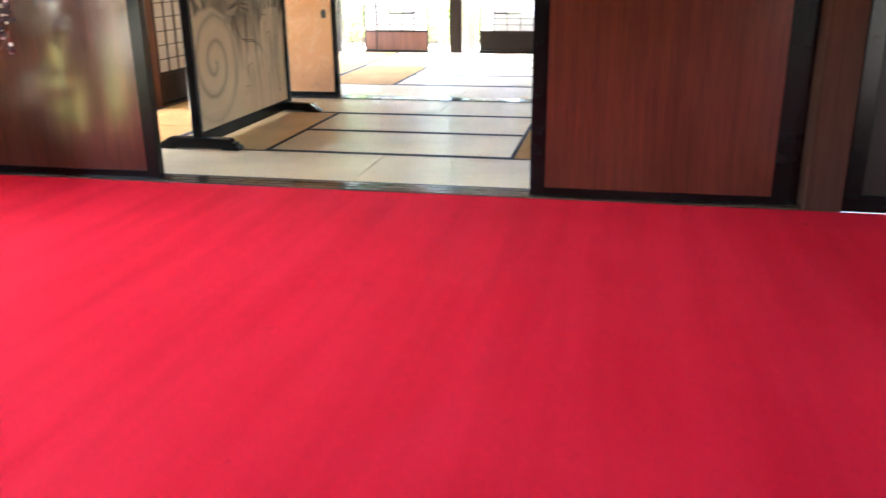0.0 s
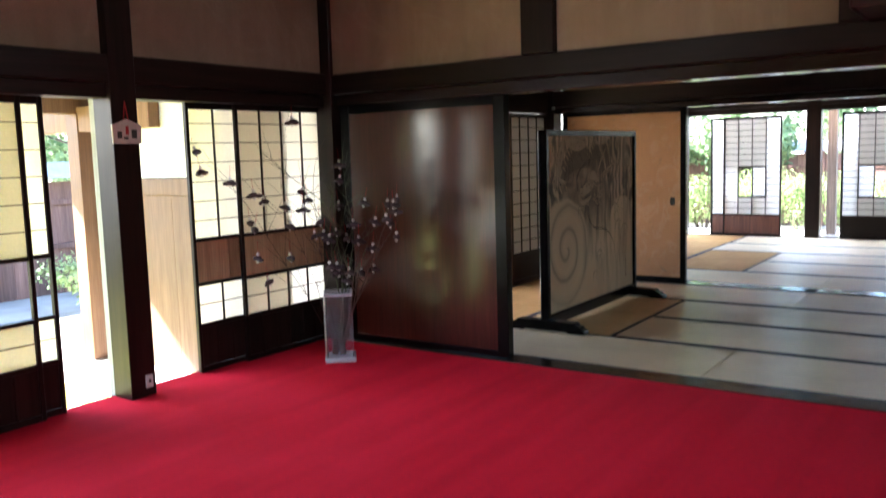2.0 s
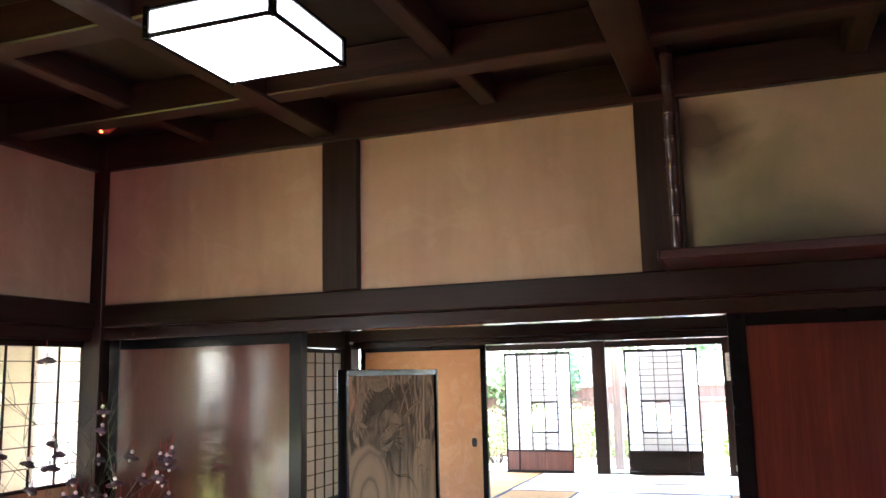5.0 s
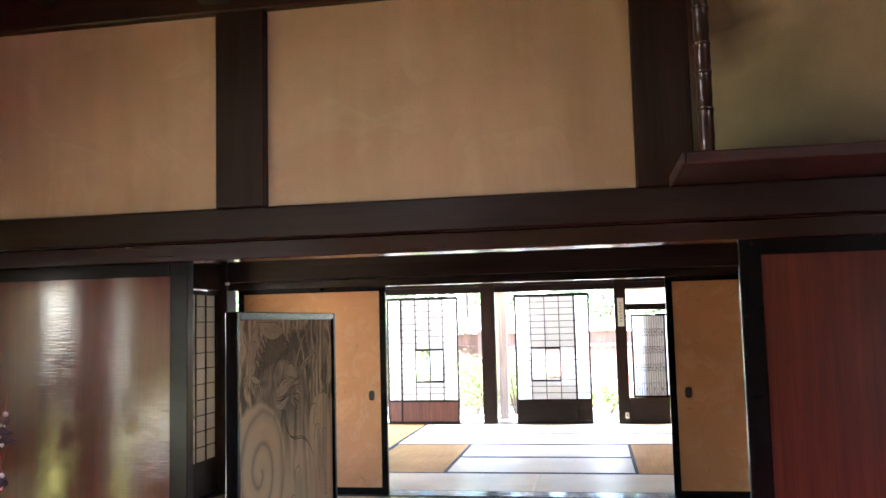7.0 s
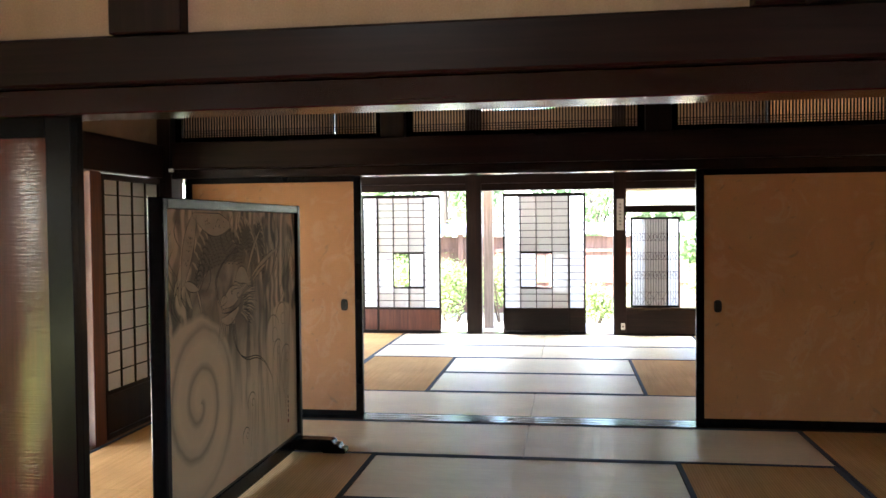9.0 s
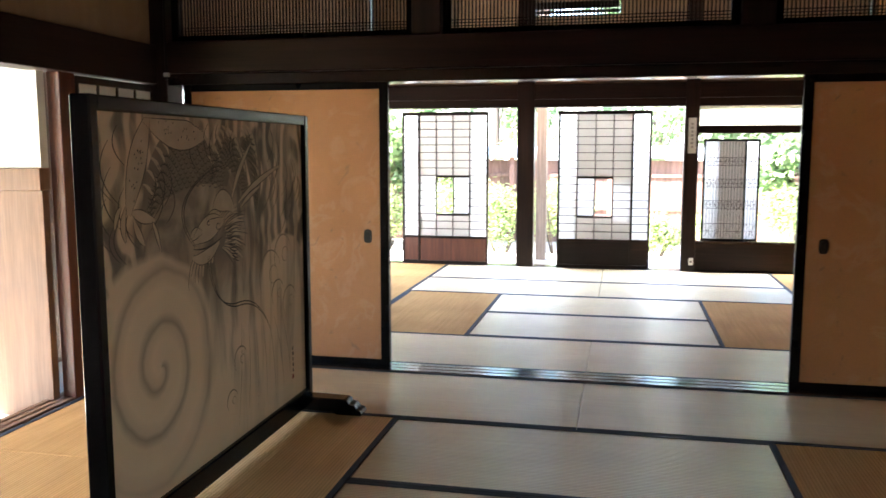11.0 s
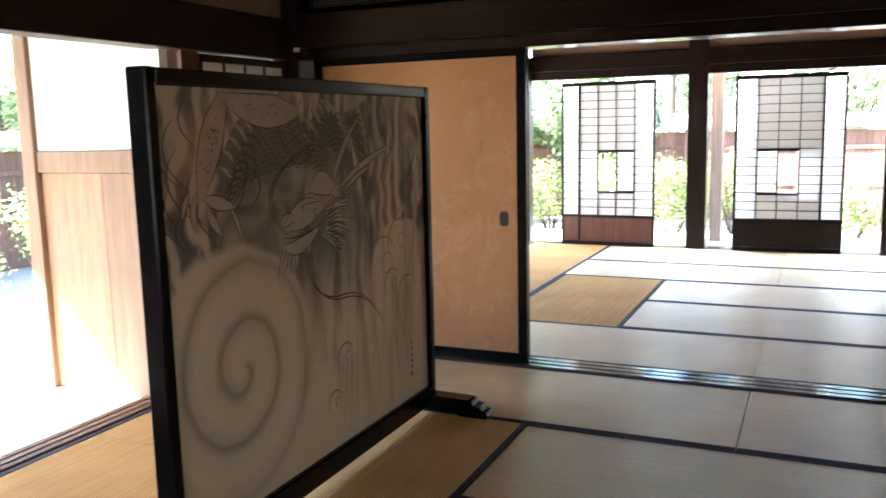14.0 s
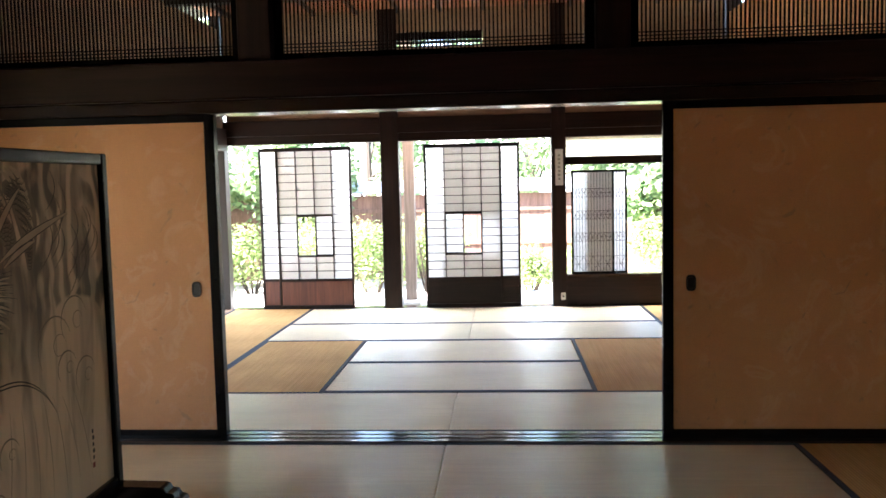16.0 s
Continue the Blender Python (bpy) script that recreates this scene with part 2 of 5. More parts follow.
RED_POST.node_tree.nodes["Principled BSDF"].inputs["Specular IOR Level"].default_value = 0.15
LACQUER = plain("black_lacquer", (0.0035, 0.0035, 0.004), 0.22)
LACQUER.node_tree.nodes["Principled BSDF"].inputs["Specular IOR Level"].default_value = 0.13
RED_DOOR = wood("red_brown_lacquered_board", (0.050, 0.0105, 0.0065), (0.084, 0.0175, 0.0100), 0.30, 2, coat=0.65, grain=1.2, relief=0.03, hue=0.1, wear=0.1, ripple=0.3)
RED_DOOR.node_tree.nodes["Principled BSDF"].inputs["Specular IOR Level"].default_value = 0.15
RED_DOOR.node_tree.nodes["Principled BSDF"].inputs["Coat IOR"].default_value = 1.55
RED_DOOR.node_tree.nodes["Principled BSDF"].inputs["Coat Roughness"].default_value = 0.07
PALE_WOOD = wood("pale_weathered_board", (0.215, 0.115, 0.060), (0.285, 0.162, 0.091), 0.6, 2)
HONEY = wood("honey_panel_board", (0.46, 0.31, 0.17), (0.62, 0.45, 0.26), 0.55, 2)
BROWN_WOOD = wood("brown_kick_board", (0.085, 0.027, 0.017), (0.16, 0.054, 0.030), 0.4, 2)
for m_ in (DARK_X, DARK_Y, DARK_Z, CEILING):
    m_.node_tree.nodes["Principled BSDF"].inputs["Specular IOR Level"].default_value = 0.22
SHELF_WOOD = wood("dark_plum_shelf_board", (0.030, 0.013, 0.014), (0.052, 0.024, 0.024), 0.4, 0)
# Lattice slats, darker than the other timber.
SLAT = wood("near_black_lattice_slat", (0.004, 0.0026, 0.002), (0.010, 0.006, 0.005), 0.6, 2)
SLAT.node_tree.nodes["Principled BSDF"].inputs["Specular IOR Level"].default_value = 0.1
LINTEL = wood("dark_polished_lintel", (0.013, 0.007, 0.0055), (0.030, 0.015, 0.012), 0.2, 0, relief=0.1)
SILL = wood("polished_sill", (0.030, 0.019, 0.013), (0.075, 0.048, 0.034), 0.17, 0, relief=0.1)
# Brown darkened to carry the eave post's shade; other boards and bars share it.
SHADE_BROWN = wood("shade_darkened_brown", (0.12, 0.085, 0.065), (0.22, 0.165, 0.13), 0.7, 2)
FENCE = wood("brown_fence_board", (0.17, 0.092, 0.070), (0.28, 0.165, 0.130), 0.7, 2)
PLASTER = mottled("tan_plaster", (0.255, 0.170, 0.106), (0.325, 0.225, 0.148), 1.7, 0.92, extra=trowel)
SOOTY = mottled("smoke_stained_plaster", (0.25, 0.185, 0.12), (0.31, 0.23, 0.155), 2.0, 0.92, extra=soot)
WHITE = mottled("white_plaster", (0.76, 0.74, 0.68), (0.84, 0.82, 0.77), 2.0, 0.9)
FUSUMA = mottled("golden_brown_paper", (0.405, 0.182, 0.068), (0.500, 0.240, 0.096), 1.6, 0.7, 220, 0.1, clouds)
CARPET = mottled("red_felt_carpet", (0.76, 0.012, 0.038), (0.84, 0.019, 0.052), 1.3, 0.95, 320, 0.5, carpet_wear)
CARPET.node_tree.nodes["Principled BSDF"].inputs["Specular IOR Level"].default_value = 0.08
STONE = mottled("pale_paving", (0.58, 0.56, 0.52), (0.70, 0.68, 0.64), 3.0, 0.85)
ROCK = mottled("grey_rock", (0.22, 0.21, 0.19), (0.40, 0.38, 0.34), 6.0, 0.9, 60, 0.6)
EARTH = mottled("pale_garden_gravel", (0.30, 0.27, 0.22), (0.46, 0.42, 0.34), 2.0, 0.95, 90, 0.6)
MOSS = mottled("yellow_green_moss", (0.30, 0.31, 0.030), (0.42, 0.41, 0.05), 3.0, 0.95, 70, 0.8)
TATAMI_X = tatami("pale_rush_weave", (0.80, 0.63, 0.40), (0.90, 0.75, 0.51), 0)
# Crosswise rush looks browner by its sheen; that sheen is put into these colours.
TATAMI_Y = tatami("cross_sheen_rush_weave", (0.68, 0.455, 0.215), (0.80, 0.555, 0.280), 1)
TATAMI_SHEEN_GOLD = tatami("sheen_browned_rush_weave", (0.56, 0.325, 0.125), (0.68, 0.41, 0.175), 1)
TATAMI_SHEEN_GOLD.node_tree.nodes["Principled BSDF"].inputs["Specular IOR Level"].default_value = 0.1
TATAMI_SHEEN_GOLD.node_tree.nodes["Principled BSDF"].inputs["Roughness"].default_value = 0.8
HERI = mottled("navy_cloth_border", (0.018, 0.022, 0.034), (0.030, 0.036, 0.052), 20, 0.8, 400)
PAPER = paper("shoji_paper", (0.88, 0.86, 0.84), 0.38)
CREAM_PAPER = paper("cream_shoji_paper", (0.92, 0.88, 0.78), 0.75)
BLIND = paper("cream_blind_cloth", (0.80, 0.76, 0.64), 0.4)
IRON = plain("dark_iron", (0.03, 0.028, 0.026), 0.4, 0.9)
LEAF_A = leafy("shrub_leaf", (0.13, 0.20, 0.06), (0.34, 0.42, 0.17))
LEAF_B = leafy("tree_leaf", (0.10, 0.18, 0.07), (0.26, 0.35, 0.16))
BARK = wood("bark", (0.06, 0.045, 0.035), (0.13, 0.10, 0.08), 0.9, 2, relief=0.8)
GLOW = plain("lamp_diffuser", (1.0, 0.98, 0.95), 0.5, emit=1.0)
GLOW_SIDE = plain("lamp_side_paper", (1.0, 0.95, 0.88), 0.5, emit=0.25)


# ---- building helpers ----
def box(bm, x0, y0, z0, x1, y1, z1, bevel=0.0):
    made = bmesh.ops.create_cube(bm, size=1.0, matrix=Matrix.Translation(((x0 + x1) / 2, (y0 + y1) / 2, (z0 + z1) / 2))
                                 @ Matrix.Diagonal((abs(x1 - x0), abs(y1 - y0), abs(z1 - z0), 1)))["verts"]
    if bevel:
        edges = list({e for v in made for e in v.link_edges})
        bmesh.ops.bevel(bm, geom=edges, offset=bevel, segments=1, affect="EDGES")
    return bm


def mesh_of(name, bm, material, smooth=False):
    me = bpy.data.meshes.new(name)
    bm.to_mesh(me)
    bm.free()
    me.materials.append(material)
    if smooth:
        me.shade_smooth()
    return me


def part(name, bm, material, parent=None, label="", smooth=False):
    ob = new(name, bm if isinstance(bm, bpy.types.Mesh) else mesh_of(name, bm, material, smooth))
    ob.parent = parent
    if label:
        ob["label"] = label
    return ob


def block(name, material, parent, x0, y0, z0, x1, y1, z1, bevel=0.003, label=""):
    """One bevelled board as a part. Its mesh is centred on its own origin."""
    cx, cy, cz = (x0 + x1) / 2, (y0 + y1) / 2, (z0 + z1) / 2
    ob = part(name, box(bmesh.new(), x0 - cx, y0 - cy, z0 - cz, x1 - cx, y1 - cy, z1 - cz, bevel), material, parent, label)
    ob.location = (cx, cy, cz)
    return ob


def repeat(name, source, parent, place_):
    ob = new(name, source.data)
    ob.parent = parent
    ob.location = place_
    return ob


def thing(name, label, category, group="", at=None, kind=""):
    ob = new(name)
    ob.empty_display_size = 0.1
    if at is not None:
        ob.matrix_basis = at
    return tagged(ob, label, category, group, kind)


def fixed(name, material, label, category, x0, y0, z0, x1, y1, z1, bevel=0.004):
    """A piece of the setting."""
    ob = block(name, material, None, x0, y0, z0, x1, y1, z1, bevel)
    return tagged(ob, label, category, kind="structure")


def tube(bm, a, b, ra, rb, sides=6):
    a, b = Vector(a), Vector(b)
    q = (b - a).to_track_quat("Z", "Y").to_matrix().to_4x4()
    bmesh.ops.create_cone(bm, cap_ends=True, segments=sides, radius1=ra, radius2=rb, depth=(b - a).length,
                          matrix=Matrix.Translation((a + b) / 2) @ q)
    return bm


# ---- ground and floors ----
bm = bmesh.new()
bmesh.ops.create_grid(bm, x_segments=8, y_segments=8, size=700)
g = part("ground", bm, EARTH)
g.location = (0, 0, -0.36)
tagged(g, "pale gravel and earth ground of the garden", "ground", kind="structure")
fixed("pavement_garden", STONE, "sunlit pale stone apron along the garden side", "pavement", -4.6, 8.47, -0.35, 4.9, 10.3, -0.10)
fixed("pavement_side", STONE, "sunlit pale stone apron along the side", "pavement", -4.1, -1.3, -0.35, -2.93, 8.46, -0.10)
fixed("pavement_narrow", STONE, "narrow pale stone strip beside the lawn", "pavement", -3.2, -8.0, -0.35, -2.93, -1.31, -0.10)
fixed("ground_lawn", MOSS, "sunlit yellow-green moss lawn along the side", "ground", -8.4, -9.5, -0.40, -3.22, -1.31, -0.25, 0.02)

fixed("floor_red_carpet", CARPET, "red felt carpet over the whole floor", "carpet", -2.86, -6.6, -0.30, 4.62, -0.075, 0.0, 0.006)
fixed("floor_base_tatami", DARK_X, "wooden floor under the tatami mats", "floor", -2.72, 0.10, -0.30, 2.72, 8.28, -0.056)


def mat(x0, y0, x1, y1):
    """One tatami mat with its cloth borders on the long sides."""
    along_x = abs(x1 - x0) > abs(y1 - y0)
    cx, cy = (x0 + x1) / 2, (y0 + y1) / 2
    name = "pale straw tatami mat with navy cloth borders" if along_x else "tatami mat browned for its crosswise sheen, with navy cloth borders"
    t = thing("tatami_mat", name, "tatami mat", "tatami mats on the floor", pose(cx, cy, 0))
    w, d = (x1 - x0) / 2 - 0.002, (y1 - y0) / 2 - 0.002
    block("rush_surface", TATAMI_X if along_x else TATAMI_Y if y0 < 3 and -1.8 < x0 < -1.7 else TATAMI_SHEEN_GOLD, t, -w, -d, -0.056, w, d, 0.0, 0.004)
    s = 0.028
    for k in (-1, 1):
        if along_x:
            block("cloth_border", HERI, t, -w, k * d - (s if k > 0 else 0), -0.01, w, k * d + (s if k < 0 else 0), 0.003, 0.001)
        else:
            block("cloth_border", HERI, t, k * w - (s if k > 0 else 0), -d, -0.01, k * w + (s if k < 0 else 0), d, 0.003, 0.001)
    return t


for x0, x1 in ((-2.7, -1.79), (-1.79, 0.02), (0.02, 1.81), (1.81, 2.7)):
    for y0, y1 in ((0.10, 0.94), (2.61, 3.47), (3.67, 4.56), (6.36, 7.25), (7.25, 8.27)):
        if x1 - x0 > 1 or y0 > 7:
            mat(x0, y0, x1, y1)
for y0, y1, ym in ((0.94, 2.61, 1.775), (4.56, 6.36, 5.47)):
    mat(-0.88, y0, 0.91, ym)
    mat(-0.88, ym, 0.91, y1)
    for x0, x1 in ((-1.79, -0.88), (0.91, 1.81)):
        mat(x0, y0, x1, y1)
for x0, x1 in ((-2.7, -1.79), (1.81, 2.7)):
    for y0, y1 in ((0.10, 1.78), (1.78, 3.47), (3.67, 5.46), (5.46, 7.25)):
        mat(x0, y0, x1, y1)


# ---- posts, sills, lintels, upper walls ----
def post(x, y, w, z1, z0=0.0, d=None, name="post", material=DARK_Z, label="dark stained square timber post"):
    d = d or w
    return fixed("wall_" + name, material, label, "post", x - w / 2, y - d / 2, z0, x + w / 2, y + d / 2, z1, 0.004)


def sill(name, x0, x1, y0, y1, z=0.004):
    """A polished threshold with two running grooves."""
    t = thing(name, "polished wooden threshold with sliding grooves", "threshold", kind="structure")
    for k, a in enumerate(np.linspace(y0, y1, 4)[:-1]):
        block("groove_strip", SILL, t, x0, a + 0.004, -0.06, x1, a + (y1 - y0) / 3 - 0.012, z + 0.004, 0.003)
    block("threshold_bed", SILL, t, x0, y0, -0.06, x1, y1, z - 0.006, 0.002)


sill("sill_1", -2.64, 2.64, -0.075, 0.10)
sill("sill_2", -2.64, 2.64, 3.47, 3.67)

TOP = 2.86
for yw in (0.01, 3.60):
    post(-2.73, yw, 0.19, 3.083, -0.3)
    post(2.74, yw, 0.19, 3.083, -0.3, material=RED_POST if yw < 1 else DARK_Z)
# wall between the carpet room and the first mat room
fixed("wall_lintel_1", LINTEL, "dark polished lintel over the doors", "lintel", -2.63, -0.06, 1.75, 2.64, 0.09, 1.83)
fixed("wall_beam_1", DARK_X, "dark stained beam above the lintel", "beam", -2.63, -0.085, 1.832, 2.64, 0.085, 1.975, 0.008)
fixed("wall_beam_2", DARK_X, "dark stained top beam", "beam", -2.63, -0.10, TOP, 4.6, 0.10, 3.08, 0.008)
for x in (-0.925, 0.885):
    post(x, 0.0, 0.225, TOP, 1.976, 0.19)
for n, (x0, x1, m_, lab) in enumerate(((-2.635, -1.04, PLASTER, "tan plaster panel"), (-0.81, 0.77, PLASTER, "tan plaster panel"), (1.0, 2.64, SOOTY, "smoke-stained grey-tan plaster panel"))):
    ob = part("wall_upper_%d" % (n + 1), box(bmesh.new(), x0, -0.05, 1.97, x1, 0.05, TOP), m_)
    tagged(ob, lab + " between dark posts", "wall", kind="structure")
fixed("wall_far_bay", DARK_Z, "dark boarded end bay of the wall", "wall", 2.84, -0.04, 0.0, 4.62, 0.06, TOP)
for z0, z1 in ((0.0, 0.09), (1.75, 1.97)):
    fixed("wall_bay_rail", LACQUER, "black rail of the end bay", "rail", 2.84, -0.07, z0, 4.62, -0.041, z1)
fixed("wall_bay_stile", LACQUER, "black stile of the end bay", "rail", 2.84, -0.07, 0.091, 2.93, -0.041, 1.749)
# wall between the two mat rooms
fixed("wall_lintel_2", LINTEL, "dark polished lintel over the paper doors", "lintel", -2.63, 3.50, 1.77, 2.64, 3.68, 1.84)
fixed("wall_beam_3", DARK_X, "dark stained beam above the lintel", "beam", -2.63, 3.47, 1.842, 2.64, 3.70, 2.04, 0.008)
fixed("wall_beam_4", DARK_X, "dark stained top beam", "beam", -2.63, 3.50, TOP, 2.64, 3.70, 3.08, 0.008)
for x in (-0.945, 0.915):
    post(x, 3.59, 0.175, TOP, 2.041)
# carpet room, garden side
SX = -2.78
post(SX + 0.02, -1.795, 0.17, 3.0, -0.3)
post(SX + 0.02, -3.64, 0.18, 3.0, -0.3)
post(SX + 0.02, -5.50, 0.18, 3.0, -0.3)
fixed("wall_lintel_3", DARK_Y, "dark stained lintel over the paper windows", "lintel", SX - 0.09, -6.6, 1.75, SX + 0.07, -0.07, 1.83)
fixed("wall_beam_5", DARK_Y, "dark stained beam above the lintel", "beam", SX - 0.09, -6.6, 1.832, SX + 0.10, -0.075, 1.99, 0.008)
fixed("wall_beam_6", DARK_Y, "dark stained top beam", "beam", SX - 0.09, -6.6, TOP, SX + 0.11, -0.075, 3.08, 0.008)
for y0, y1 in ((-1.705, -0.07), (-3.545, -1.885), (-5.405, -3.735), (-6.6, -5.595)):
    ob = part("wall_side_upper", box(bmesh.new(), SX - 0.03, y0, 1.98, SX + 0.05, y1, TOP), PLASTER)
    tagged(ob, "tan plaster panel between dark posts", "wall", kind="structure")
fixed("sill_3", DARK_Y, "dark wooden sill along the garden side", "threshold", SX - 0.09, -6.6, -0.30, SX - 0.082, -0.09, 0.002)
fixed("wall_back_upper", PLASTER, "tan plaster above the boarded back wall", "wall", -2.9, -6.75, 1.9, 4.75, -6.61, 3.1)
fixed("wall_back", DARK_Z, "dark boarded back wall", "wall", -2.9, -6.74, -0.3, 4.75, -6.62, 1.899)
# Unseen side wall; its rear part is left open to let light in.
fixed("wall_right", PLASTER, "tan plaster of the unseen side wall, above a gap added for light", "wall", 4.63, -6.6, 1.78, 4.75, 0.2, 3.1)
fixed("wall_right_doors", DARK_Z, "dark boarded part of the unseen side wall", "wall", 4.64, -4.6, -0.3, 4.74, 0.2, 1.779)
# mat rooms, sides
fixed("wall_mat_right", FUSUMA, "plain golden brown papered side wall", "wall", 2.75, 0.11, -0.3, 2.87, 8.27, 3.1)
for y0, y1 in ((0.11, 3.50), (3.70, 8.27)):
    fixed("wall_side_lintel", DARK_Y, "dark lintel along the side opening", "lintel", -2.86, y0, 1.78, -2.70, y1, 2.02)
    fixed("wall_side_high", PLASTER, "tan plaster above the side opening", "wall", -2.83, y0, 2.022, -2.74, y1, 3.1)
    t = thing("sill_side", "pale wooden sill with running grooves", "threshold", kind="structure")
    for k in range(3):
        block("groove_strip", PALE_WOOD, t, -2.86 + k * 0.05, y0, -0.08, -2.822 + k * 0.05, y1, 0.004)
    block("threshold_bed", PALE_WOOD, t, -2.87, y0, -0.30, -2.705, y1, -0.006)

# far wall of the second mat room
FY = 8.35
post(-2.80, FY, 0.12, 3.32, -0.3, 0.14)
post(-0.89, FY, 0.20, 3.32, -0.3, 0.16)
post(0.95, FY, 0.155, 3.32, -0.3, 0.16)
post(2.80, FY, 0.16, 3.32, -0.3, 0.16)
fixed("wall_lintel_4", DARK_X, "dark lintel over the garden openings", "lintel", -2.87, FY - 0.066, 1.84, 2.87, FY + 0.07, 1.93)
fixed("wall_beam_7", DARK_X, "dark beam over the garden openings", "beam", -2.87, FY - 0.074, 1.932, 2.87, FY + 0.06, 2.10)
fixed("sill_4", SILL, "worn wooden sill at the garden side", "threshold", -2.72, FY - 0.07, -0.30, 2.71, FY + 0.11, 0.002)
for x0, x1, z0, z1 in ((-2.72, 2.71, 2.102, 2.86), (-2.72, -0.93, 2.861, 3.02), (0.15, 2.71, 2.861, 3.02), (-2.72, 2.71, 3.021, 3.3)):
    fixed("wall_far_upper", PLASTER, "tan plaster above the garden openings", "wall", x0, FY - 0.03, z0, x1, FY + 0.04, z1)

# ---- ceilings ----
fixed("ceiling_carpet_room", CEILING, "dark stained board ceiling", "ceiling", -2.9, -6.74, 3.085, 4.74, 0.10, 3.13)
for x, w, z in ((-1.02, 0.15, 2.89), (0.855, 0.18, 2.88), (-1.84, 0.10, 2.95), (0.0, 0.10, 2.95), (1.82, 0.10, 2.95), (2.74, 0.2, 2.87), (3.7, 0.10, 2.95)):
    fixed("ceiling_beam_along", DARK_Y, "dark square ceiling beam", "beam", x - w / 2, -6.6, z, x + w / 2, -0.11, 3.084, 0.008)
for y in (-0.78, -1.77, -2.70, -3.62, -4.55, -5.5):
    fixed("ceiling_beam_across", DARK_X, "dark square ceiling beam", "beam", -2.66, y - 0.07, 2.90, 4.6, y + 0.07, 3.083, 0.008)
fixed("ceiling_mat_room", CEILING, "dark board ceiling", "ceiling", -2.84, 0.11, 3.02, 2.86, 3.49, 3.08)
fixed("ceiling_garden_room", CEDAR, "reddish cedar board ceiling", "ceiling", -2.84, 3.71, 3.26, 2.86, 8.44, 3.31)
for x in np.arange(-2.6, 2.8, 0.46):
    fixed("ceiling_batten", DARK_Y, "thin dark ceiling batten", "beam", x - 0.02, 3.71, 3.215, x + 0.02, 8.3, 3.259)
for y in (5.2, 6.8):
    fixed("ceiling_beam_garden_room", DARK_X, "dark ceiling beam", "beam", -2.73, y - 0.06, 3.06, 2.74, y + 0.06, 3.214)
roof = thing("roof", "dark roof with deep eaves", "roof", kind="structure")
block("roof_slab", DARK_X, roof, -3.6, -8.7, 3.34, 5.4, 8.75, 3.46)
bm = bmesh.new()
vs = [bm.verts.new(p) for p in ((-3.6, -7.4, 3.46), (-5.5, -7.4, 2.28), (-5.5, 7.6, 2.28), (-3.6, 7.6, 3.46))]
f = bm.faces.new(vs)
bmesh.ops.solidify(bm, geom=[f], thickness=0.06)
part("eave", bm, DARK_Y, roof)


